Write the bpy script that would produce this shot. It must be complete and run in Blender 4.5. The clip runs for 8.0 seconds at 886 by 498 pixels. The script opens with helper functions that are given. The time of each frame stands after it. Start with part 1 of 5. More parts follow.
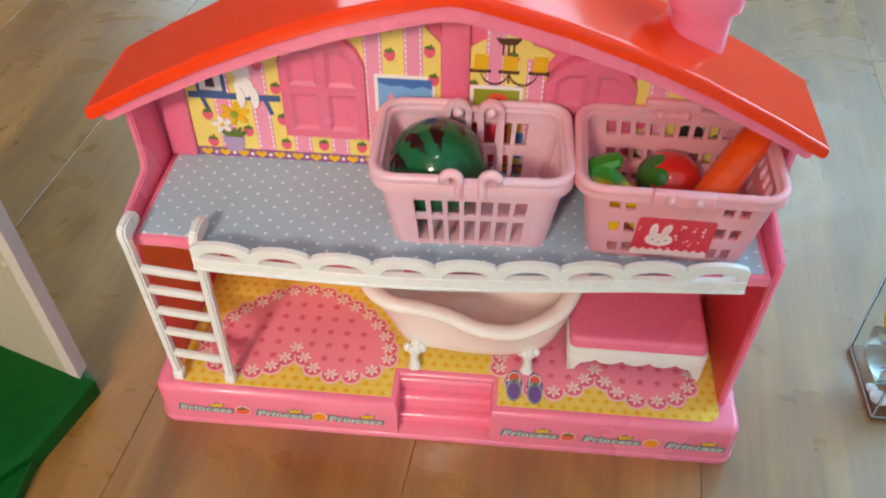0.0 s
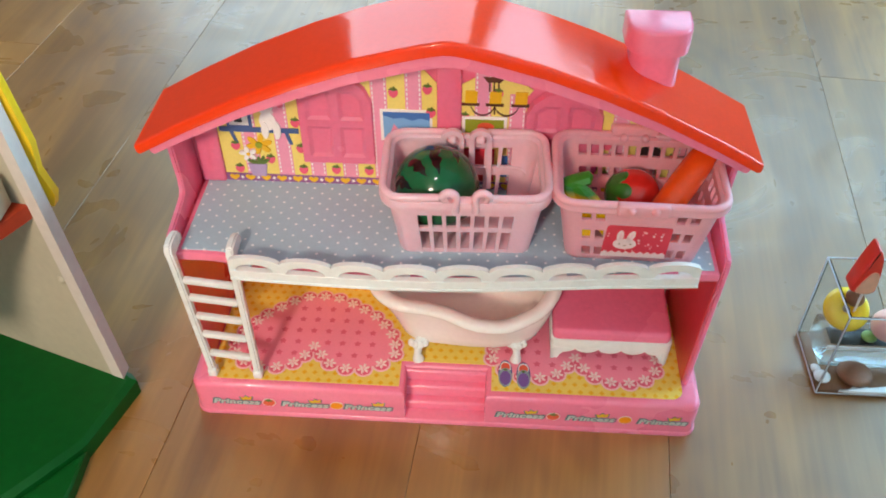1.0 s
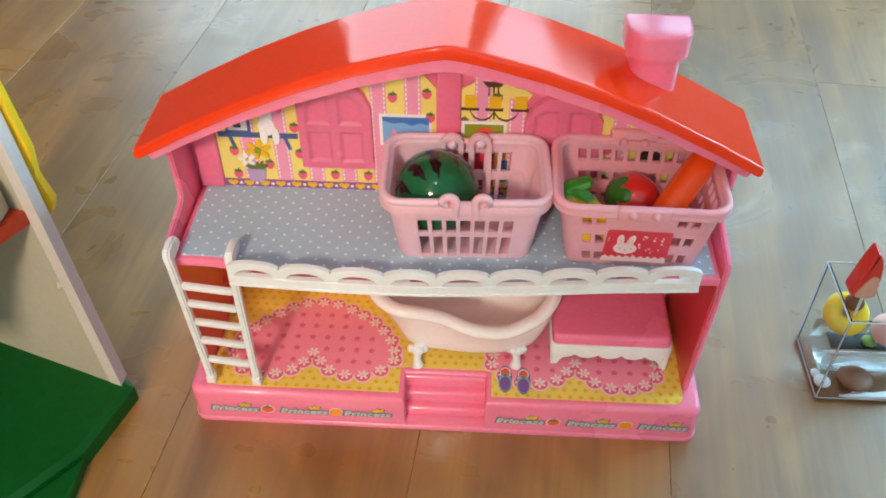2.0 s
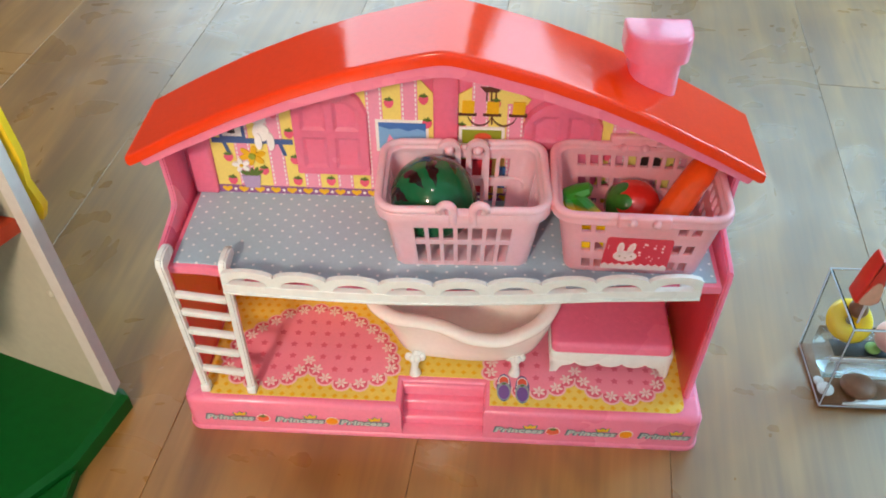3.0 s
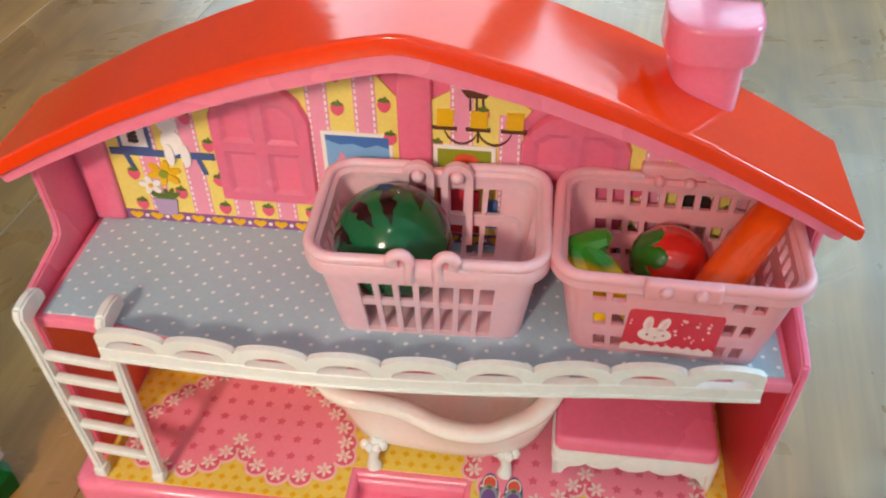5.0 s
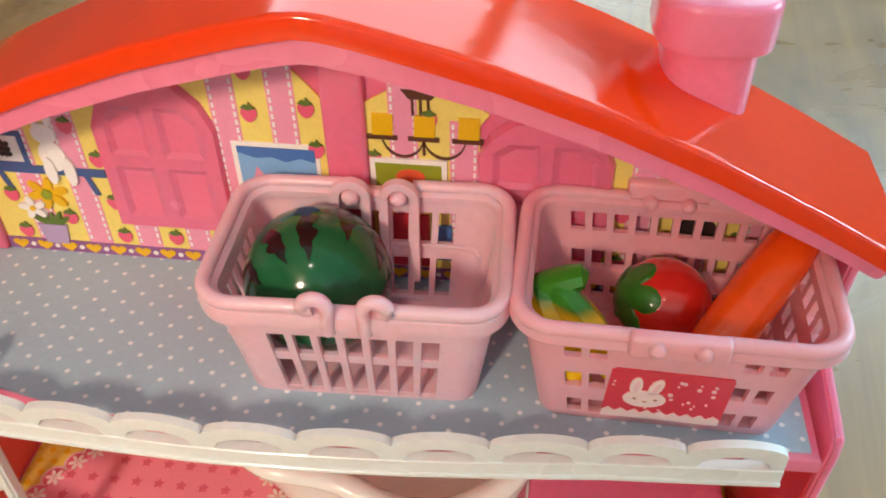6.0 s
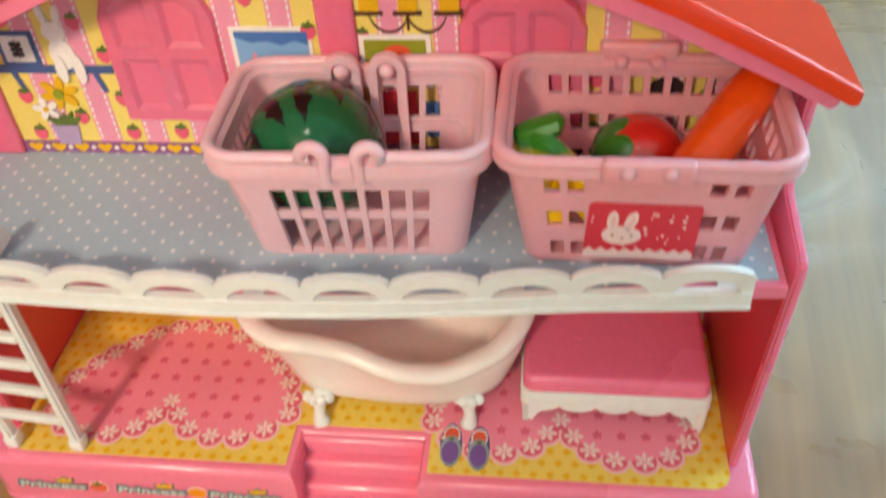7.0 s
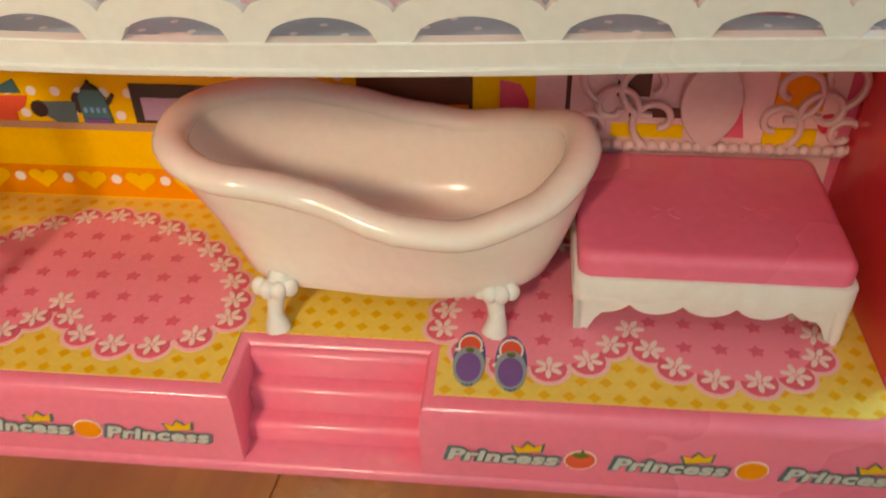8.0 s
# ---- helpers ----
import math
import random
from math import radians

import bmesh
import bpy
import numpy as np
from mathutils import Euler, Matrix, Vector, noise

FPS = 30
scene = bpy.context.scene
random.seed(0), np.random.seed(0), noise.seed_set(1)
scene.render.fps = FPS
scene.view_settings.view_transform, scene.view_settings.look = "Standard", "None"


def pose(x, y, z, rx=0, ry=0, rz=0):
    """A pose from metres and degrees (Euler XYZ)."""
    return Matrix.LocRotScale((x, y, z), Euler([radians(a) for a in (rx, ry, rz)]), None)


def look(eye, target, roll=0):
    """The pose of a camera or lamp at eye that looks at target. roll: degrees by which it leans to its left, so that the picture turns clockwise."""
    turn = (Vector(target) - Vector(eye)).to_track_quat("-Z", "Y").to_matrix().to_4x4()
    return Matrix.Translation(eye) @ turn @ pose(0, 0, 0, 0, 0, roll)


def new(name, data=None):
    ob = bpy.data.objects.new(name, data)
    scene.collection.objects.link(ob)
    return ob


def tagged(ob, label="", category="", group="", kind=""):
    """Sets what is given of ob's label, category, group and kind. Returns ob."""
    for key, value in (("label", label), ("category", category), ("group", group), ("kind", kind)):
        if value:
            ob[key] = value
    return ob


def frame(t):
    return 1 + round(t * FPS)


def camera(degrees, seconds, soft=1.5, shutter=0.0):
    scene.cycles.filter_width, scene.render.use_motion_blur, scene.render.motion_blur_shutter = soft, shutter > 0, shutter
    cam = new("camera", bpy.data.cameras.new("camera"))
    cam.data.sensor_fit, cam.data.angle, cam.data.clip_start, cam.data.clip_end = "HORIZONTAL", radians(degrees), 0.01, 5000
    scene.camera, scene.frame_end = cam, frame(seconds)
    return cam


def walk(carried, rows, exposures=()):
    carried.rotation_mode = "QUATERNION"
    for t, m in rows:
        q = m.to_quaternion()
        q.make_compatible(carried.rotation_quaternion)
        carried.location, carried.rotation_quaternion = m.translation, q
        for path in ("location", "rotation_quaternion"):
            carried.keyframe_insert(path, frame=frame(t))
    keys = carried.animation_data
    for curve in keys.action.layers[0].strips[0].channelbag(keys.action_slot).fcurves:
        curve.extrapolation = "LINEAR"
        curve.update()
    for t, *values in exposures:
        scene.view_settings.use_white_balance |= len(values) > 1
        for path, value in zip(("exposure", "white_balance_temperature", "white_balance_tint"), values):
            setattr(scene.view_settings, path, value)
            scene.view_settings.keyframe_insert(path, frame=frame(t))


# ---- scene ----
# The camera and its walk
cam = camera(53.5, 8.0, soft=1.8, shutter=0.4)
PATH = [
    (0, (0.037, -0.387, 0.588), (-0.094, 1.046, -0.801), 0.2),
    (0.5, (0.034, -0.416, 0.627), (-0.055, 1.04, -0.742), 0.5),
    (1, (0.031, -0.462, 0.659), (-0.063, 0.987, -0.717), -0.2),
    (1.5, (0.027, -0.465, 0.657), (-0.057, 0.997, -0.706), 0.0),
    (3, (0.03, -0.45, 0.653), (-0.057, 1.011, -0.71), -0.2),
    (3.5, (0.031, -0.439, 0.639), (-0.054, 1.001, -0.746), -0.2),
    (4, (0.035, -0.398, 0.595), (-0.045, 1.072, -0.758), 1.1),
    (4.5, (0.048, -0.345, 0.563), (-0.085, 1.136, -0.775), 0.1),
    (5, (0.07, -0.292, 0.546), (-0.132, 1.182, -0.79), -0.8),
    (5.2, (0.077, -0.272, 0.535), (-0.127, 1.211, -0.791), -0.2),
    (6.3, (0.09, -0.201, 0.482), (-0.11, 1.296, -0.829), -1.7),
    (6.5, (0.092, -0.205, 0.482), (-0.078, 1.279, -0.848), -1.6),
    (7, (0.102, -0.269, 0.461), (-0.12, 1.212, -0.865), -4.0),
    (7.2, (0.095, -0.286, 0.44), (-0.105, 1.204, -0.879), -3.3),
    (7.5, (0.082, -0.285, 0.363), (-0.089, 1.259, -0.897), -2.0),
    (7.7, (0.073, -0.246, 0.308), (-0.112, 1.301, -0.946), -2.1),
    (8, (0.071, -0.215, 0.282), (-0.1, 1.371, -0.925), -1.2),
]
walk(cam, [(t, look(eye, target, roll)) for t, eye, target, roll in PATH],
     exposures=((0.0, -1.24, 6700, 13), (3.0, -1.22, 6800, 13), (5.0, -1.26, 7100, 14), (6.5, -1.20, 7500, 17), (7.0, -1.18, 7400, 12), (7.5, -1.34, 7800, 11), (8.0, -1.46, 8300, 12)))

# ---- world, window light, lamps ----
world = bpy.data.worlds.new("sky")
scene.world = world
world.use_nodes = True
wn = world.node_tree.nodes
sky = wn.new("ShaderNodeTexSky")
sky.sky_type = "NISHITA"
sky.sun_disc = False
sky.sun_elevation = radians(35)
sky.sun_rotation = radians(150)
wn["Background"].inputs["Strength"].default_value = 0.12
world.node_tree.links.new(sky.outputs["Color"], wn["Background"].inputs["Color"])


def area_lamp(name, place, target, size_x, size_y, watts, colour):
    data = bpy.data.lights.new(name, "AREA")
    data.shape, data.size, data.size_y = "RECTANGLE", size_x, size_y
    data.energy, data.color = watts, colour
    ob = new(name, data)
    ob.matrix_world = look(place, target)
    return ob


area_lamp("glass_door_daylight", (-0.35, 2.36, 1.12), (-0.35, 0.0, 1.0), 1.66, 1.95, 72, (0.56, 0.83, 1.0))
area_lamp("window_daylight", (1.42, 2.36, 1.70), (1.30, 0.0, 1.2), 1.5, 0.9, 46, (0.42, 0.77, 1.0))
area_lamp("side_window_daylight", (2.56, 1.15, 1.45), (0.4, 0.3, 0.1), 1.2, 1.2, 190, (0.36, 0.74, 1.0))
area_lamp("floor_lamp_warm_light", (-0.74, -2.9, 2.06), (0.0, 0.05, 0.1), 0.40, 0.40, 185, (1.0, 0.86, 0.70))
area_lamp("ceiling_lamp_white_light", (-0.01, -1.02, 2.26), (0.0, 0.05, 0.2), 0.09, 0.09, 5, (1.0, 0.97, 0.95))

# ---- materials ----


def material(name, colour, rough=0.4, vary=0.08, grain=60.0, bump=0.0, coat=0.0, metal=0.0, wave=0.0, spec=0.5, soft=0.0):
    """A surface with tone varying at two scales, a fine relief and uneven gloss."""
    m = bpy.data.materials.new(name)
    m.use_nodes = True
    n, k = m.node_tree.nodes, m.node_tree.links
    b = n["Principled BSDF"]
    co = n.new("ShaderNodeTexCoord")
    big, fine = n.new("ShaderNodeTexNoise"), n.new("ShaderNodeTexNoise")
    big.inputs["Scale"].default_value, big.inputs["Detail"].default_value = grain * 0.25, 3
    fine.inputs["Scale"].default_value, fine.inputs["Detail"].default_value = grain * 6, 4
    for t in (big, fine):
        k.new(co.outputs["Object"], t.inputs["Vector"])
    add = n.new("ShaderNodeMath")
    add.operation = "ADD"
    k.new(big.outputs["Fac"], add.inputs[0])
    k.new(fine.outputs["Fac"], add.inputs[1])
    span = n.new("ShaderNodeMapRange")
    span.inputs["From Min"].default_value, span.inputs["From Max"].default_value = 0.6, 1.4
    span.inputs["To Min"].default_value, span.inputs["To Max"].default_value = 1 - vary, 1 + vary
    span.interpolation_type = "SMOOTHSTEP"
    k.new(add.outputs[0], span.inputs["Value"])
    mix = n.new("ShaderNodeVectorMath")
    mix.operation = "SCALE"
    mix.inputs[0].default_value = colour[:3]
    k.new(span.outputs[0], mix.inputs["Scale"])
    k.new(mix.outputs[0], b.inputs["Base Color"])
    rr = n.new("ShaderNodeMapRange")
    rr.inputs["From Min"].default_value, rr.inputs["From Max"].default_value = 0.3, 0.7
    rr.inputs["To Min"].default_value, rr.inputs["To Max"].default_value = rough * 0.85, min(1, rough * 1.2)
    rr.interpolation_type = "SMOOTHSTEP"
    k.new(big.outputs["Fac"], rr.inputs["Value"])
    k.new(rr.outputs[0], b.inputs["Roughness"])
    b.inputs["Metallic"].default_value = metal
    b.inputs["Coat Weight"].default_value = coat
    b.inputs["Coat Roughness"].default_value = 0.05
    b.inputs["Specular IOR Level"].default_value = spec
    if soft:
        b.inputs["Subsurface Weight"].default_value = soft
        b.inputs["Subsurface Radius"].default_value = (1.0, 0.45, 0.4)
        b.inputs["Subsurface Scale"].default_value = 0.008
    if bump:
        bp = n.new("ShaderNodeBump")
        bp.inputs["Strength"].default_value, bp.inputs["Distance"].default_value = bump, 0.0004
        k.new(fine.outputs["Fac"], bp.inputs["Height"])
        k.new(bp.outputs[0], b.inputs["Normal"])
        if wave:
            swell, bw = n.new("ShaderNodeTexNoise"), n.new("ShaderNodeBump")
            swell.inputs["Scale"].default_value, swell.inputs["Detail"].default_value = 90, 2
            k.new(co.outputs["Object"], swell.inputs["Vector"])
            bw.inputs["Strength"].default_value, bw.inputs["Distance"].default_value = wave, 0.0006
            k.new(swell.outputs["Fac"], bw.inputs["Height"])
            k.new(bw.outputs[0], bp.inputs["Normal"])
    return m


def lattice(m, pitch_x, pitch_y, radius, base, dot, diamond=False, shift=(0.0, 0.0), axes=(0, 1)):
    """Prints a staggered pattern of dots or diamonds on a material, in metres of the object."""
    n, k = m.node_tree.nodes, m.node_tree.links
    b = n["Principled BSDF"]
    co = n.new("ShaderNodeTexCoord")
    sep = n.new("ShaderNodeSeparateXYZ")
    k.new(co.outputs["Object"], sep.inputs[0])

    def op(kind, a, c=0.0):
        q = n.new("ShaderNodeMath")
        q.operation = kind
        for i, v in enumerate((a, c)):
            if isinstance(v, (int, float)):
                q.inputs[i].default_value = v
            else:
                k.new(v, q.inputs[i])
        return q.outputs[0]

    best = None
    for half in (0.0, 0.5):
        d = []
        for axis, pitch, off in ((axes[0], pitch_x, shift[0]), (axes[1], pitch_y, shift[1])):
            f = op("FRACT", op("ADD", op("DIVIDE", op("ADD", sep.outputs[axis], off + 10 * pitch), pitch), half))
            d.append(op("MULTIPLY", op("ABSOLUTE", op("SUBTRACT", f, 0.5)), pitch))
        if diamond:
            dist = op("ADD", d[0], d[1])
        else:
            dist = op("SQRT", op("ADD", op("MULTIPLY", d[0], d[0]), op("MULTIPLY", d[1], d[1])))
        best = dist if best is None else op("MINIMUM", best, dist)
    edge = n.new("ShaderNodeMapRange")
    edge.inputs["From Min"].default_value, edge.inputs["From Max"].default_value = radius * 0.85, radius * 1.15
    edge.inputs["To Min"].default_value, edge.inputs["To Max"].default_value = 1, 0
    k.new(best, edge.inputs["Value"])
    mix = n.new("ShaderNodeMix")
    mix.data_type = "RGBA"
    mix.inputs["A"].default_value, mix.inputs["B"].default_value = (*base, 1), (*dot, 1)
    k.new(edge.outputs[0], mix.inputs["Factor"])
    tone = b.inputs["Base Color"].links[0].from_node
    k.new(mix.outputs["Result"], tone.inputs[0])
    return m


def srgb(r, g, b):
    return tuple((c / 255 / 12.92) if c < 10 else ((c / 255 + 0.055) / 1.055) ** 2.4 for c in (r, g, b))


PINK = material("pink_plastic", srgb(255, 132, 162), 0.24, 0.05, 40, 0.05, 0.35, wave=0.3, soft=0.35)
HOT = material("hot_pink_plastic", srgb(255, 124, 156), 0.24, 0.05, 40, 0.05, 0.3, wave=0.3, soft=0.75)
RED = material("red_plastic", srgb(248, 60, 10), 0.09, 0.04, 40, 0.03, 0.0, wave=0.15, spec=0.72)
ROSE = material("pale_rose_plastic", srgb(255, 196, 208), 0.33, 0.05, 40, 0.06, 0.15, soft=0.6)
ROSE2 = material("dusky_rose_plastic", srgb(255, 174, 184), 0.36, 0.05, 40, 0.06, 0.12, soft=0.6)
WHITE = material("white_plastic", srgb(240, 240, 238), 0.3, 0.04, 40, 0.05, 0.2, soft=0.15)
CREAM = material("cream_white_plastic", srgb(253, 244, 238), 0.2, 0.03, 40, 0.03, 0.4, soft=0.2)
BEDPINK = material("bed_pink_plastic", srgb(250, 122, 156), 0.26, 0.05, 40, 0.05, 0.3, soft=0.1)
LINING = material("coral_red_plastic", srgb(236, 66, 78), 0.3, 0.05, 40, 0.05, 0.3, wave=0.3, soft=0.1)
HEADWHITE = material("blush_plastic", srgb(240, 205, 205), 0.3, 0.05, 40, 0.05, 0.2, soft=0.2)
MAT_BLUE = lattice(material("blue_dotted_card", (0.4, 0.45, 0.5), 0.5, 0.05, 60, 0.1),
                   0.0150, 0.0134, 0.0012, srgb(170, 196, 212), srgb(236, 240, 244), shift=(0.0034, 0.0024))
YELLOW = lattice(material("yellow_printed_card", (0.8, 0.6, 0.2), 0.4, 0.05, 60, 0.08, 0.1),
                 0.0092, 0.0160, 0.0026, srgb(244, 214, 104), srgb(240, 186, 22), True, shift=(0.0, 0.0025))


def ink(name, r, g, b, rough=0.42):
    return material(name, srgb(r, g, b), rough, 0.05, 80, 0.04, 0.08)


INK = {
    "rose": ink("rose_ink", 255, 148, 172), "deep": ink("deep_pink_ink", 236, 106, 132), "halo": ink("pale_pink_ink", 250, 204, 206),
    "white": ink("white_ink", 250, 244, 240), "yellow": ink("yellow_ink", 246, 222, 120), "stripe": ink("pink_stripe_ink", 244, 156, 184),
    "berry": ink("berry_ink", 238, 96, 126), "leaf": ink("leaf_ink", 96, 120, 50), "purple": ink("purple_ink", 150, 92, 150),
    "gold": ink("gold_ink", 240, 186, 30), "blue": ink("blue_ink", 70, 120, 190), "sky": ink("sky_ink", 130, 180, 226),
    "orange": ink("orange_ink", 250, 150, 10), "amber": ink("amber_ink", 255, 204, 0), "brown": ink("brown_ink", 96, 56, 40),
    "dark": ink("dark_ink", 52, 42, 42), "teal": ink("teal_ink", 66, 120, 130), "green": ink("green_ink", 150, 160, 46),
    "lilac": ink("lilac_ink", 186, 160, 200), "violet": ink("violet_ink", 122, 84, 160), "grey": ink("grey_blue_ink", 150, 168, 176),
    "silver": ink("silver_ink", 198, 202, 198), "slate": ink("slate_ink", 88, 120, 128), "coral": ink("coral_ink", 236, 96, 66),
    "petal": ink("petal_ink", 252, 226, 222), "navy": ink("navy_ink", 70, 96, 150), "tan": ink("tan_ink", 190, 150, 120), "scarlet": ink("scarlet_ink", 226, 58, 76),
}

# ---- helpers: all numbers below are in decimetres ----
DM = 0.1


def part(name, bm, mat, parent=None, label="", flat_shade=False, angle=40):
    """Links a bmesh, given in decimetres, as one mesh object under a thing or a part."""
    bmesh.ops.recalc_face_normals(bm, faces=bm.faces)
    bmesh.ops.scale(bm, vec=(DM, DM, DM), verts=bm.verts)
    me = bpy.data.meshes.new(name)
    bm.to_mesh(me)
    bm.free()
    me.materials.append(mat)
    if not flat_shade:
        me.polygons.foreach_set("use_smooth", [True] * len(me.polygons))
        me.set_sharp_from_angle(angle=radians(angle))
    ob = new(name, me)
    if parent is not None:
        ob.parent = parent
        ob.matrix_parent_inverse = Matrix.Translation(-parent.location)
    if label:
        ob["label"] = label
    return ob


def piece(name, me, parent, x, y, z, turn=(0, 0, 0), size=1.0):
    """One more object on a shared mesh, at a place in decimetres."""
    ob = new(name, me)
    ob.parent = parent
    ob.matrix_parent_inverse = Matrix.Translation(-parent.location)
    ob.matrix_basis = pose(x * DM, y * DM, z * DM, *turn) @ Matrix.Diagonal((size, size, size, 1))
    return ob


def thing(name, place, label, category, group="", kind=""):
    ob = new(name)
    ob.empty_display_size = 0.02
    ob.location = Vector(place) * DM
    return tagged(ob, label, category, group, kind)


def box_bm(x0, x1, y0, y1, z0, z1, bevel=0.0, seg=2, bm=None):
    bm = bm or bmesh.new()
    r = bmesh.ops.create_cube(bm, size=1)
    for v in r["verts"]:
        v.co = Vector((x0 if v.co.x < 0 else x1, y0 if v.co.y < 0 else y1, z0 if v.co.z < 0 else z1))
    if bevel:
        es = list({e for v in r["verts"] for e in v.link_edges})
        bmesh.ops.bevel(bm, geom=es, offset=bevel, segments=seg, profile=0.5, affect="EDGES")
    return bm


def prism_bm(pts, at, lo, hi, bm=None, bevel=0.0, seg=2):
    """An outline of (u, v) pairs, raised from lo to hi; at(u, v, h) gives the place."""
    bm = bm or bmesh.new()
    a = [bm.verts.new(at(u, v, lo)) for u, v in pts]
    b = [bm.verts.new(at(u, v, hi)) for u, v in pts]
    bm.faces.new(a[::-1])
    top = bm.faces.new(b)
    for i in range(len(pts)):
        j = (i + 1) % len(pts)
        bm.faces.new((a[i], a[j], b[j], b[i]))
    if bevel:
        bmesh.ops.recalc_face_normals(bm, faces=bm.faces)
        bmesh.ops.bevel(bm, geom=list(top.edges), offset=bevel, segments=seg, profile=0.5, affect="EDGES")
    return bm


def on_floor(u, v, h):
    return (u, v, h)


def on_wall(y):
    return lambda u, v, h: (u, y - h, v)


def disc(cx, cy, r, n=16, ry=None, turn=0.0):
    ry = ry or r
    c, s = math.cos(turn), math.sin(turn)
    return [(cx + r * math.cos(a) * c - ry * math.sin(a) * s, cy + r * math.cos(a) * s + ry * math.sin(a) * c)
            for a in (2 * math.pi * i / n for i in range(n))]


def round_rect(x0, x1, y0, y1, r, n=5):
    out = []
    for cx, cy, a0 in ((x1 - r, y0 + r, -90), (x1 - r, y1 - r, 0), (x0 + r, y1 - r, 90), (x0 + r, y0 + r, 180)):
        for i in range(n + 1):
            a = radians(a0 + 90 * i / n)
            out.append((cx + r * math.cos(a), cy + r * math.sin(a)))
    return out


def curve_points(ctrl, steps=6, closed=True):
    """Smooth line through control points (Catmull-Rom)."""
    n, out = len(ctrl), []
    vs = [Vector(c) for c in ctrl]
    for i in range(n if closed else n - 1):
        p = [vs[(i + k) % n] if closed else vs[min(max(i + k, 0), n - 1)] for k in (-1, 0, 1, 2)]
        for j in range(steps):
            t = j / steps
            q = 0.5 * ((2 * p[1]) + (p[2] - p[0]) * t + (2 * p[0] - 5 * p[1] + 4 * p[2] - p[3]) * t * t + (3 * p[1] - p[0] - 3 * p[2] + p[3]) * t ** 3)
            out.append(tuple(q))
    if not closed:
        out.append(tuple(vs[-1]))
    return out


def tube_bm(path, radius, n=10, closed=False, bm=None, squash=1.0):
    """A round bar along a path; radius may be a function of 0..1."""
    bm = bm or bmesh.new()
    path = [Vector(p) for p in path]
    rings, m = [], len(path)
    up, last = Vector((0, 0, 1)), None
    for i, p in enumerate(path):
        a = path[(i - 1) % m] if closed or i else path[0]
        b = path[(i + 1) % m] if closed or i < m - 1 else path[-1]
        d = (b - a).normalized()
        s = d.cross(up)
        s = s.normalized() if s.length > 1e-3 else (last or Vector((1, 0, 0)))
        if last and s.dot(last) < 0:
            s = -s
        last = s
        w = s.cross(d).normalized()
        r = radius(i / (m - 1)) if callable(radius) else radius
        rings.append([bm.verts.new(p + r * (math.cos(q) * s + squash * math.sin(q) * w)) for q in (2 * math.pi * j / n for j in range(n))])
    for i in range(m if closed else m - 1):
        r0, r1 = rings[i], rings[(i + 1) % m]
        for j in range(n):
            bm.faces.new((r0[j], r0[(j + 1) % n], r1[(j + 1) % n], r1[j]))
    if not closed:
        bm.faces.new(rings[0][::-1])
        bm.faces.new(rings[-1])
    return bm


def ball_bm(cx, cy, cz, r, rz=None, seg=24, rings=14, bm=None):
    bm = bm or bmesh.new()
    q = bmesh.ops.create_uvsphere(bm, u_segments=seg, v_segments=rings, radius=r)
    for v in q["verts"]:
        v.co = Vector((cx + v.co.x, cy + v.co.y, cz + v.co.z * ((rz or r) / r)))
    return bm


def placed(bm, m):
    bmesh.ops.transform(bm, matrix=m, verts=bm.verts)
    return bm


def flat_mesh(name, outlines, mat, lift=0.004, wall=True):
    """A small printed shape on a shared mesh, its outline in decimetres about its own middle."""
    bm = bmesh.new()
    for pts in outlines:
        if wall:
            prism_bm(pts, lambda u, v, h: (u, -h, v), 0, lift, bm)
        else:
            prism_bm(pts, on_floor, 0, lift, bm)
    bmesh.ops.recalc_face_normals(bm, faces=bm.faces)
    under = [f for f in bm.faces if all(abs(v.co.y if wall else v.co.z) < 1e-6 for v in f.verts)]
    bmesh.ops.delete(bm, geom=under, context="FACES_ONLY")
    bmesh.ops.scale(bm, vec=(DM, DM, DM), verts=bm.verts)
    me = bpy.data.meshes.new(name)
    bm.to_mesh(me)
    bm.free()
    me.materials.append(mat)
    return me


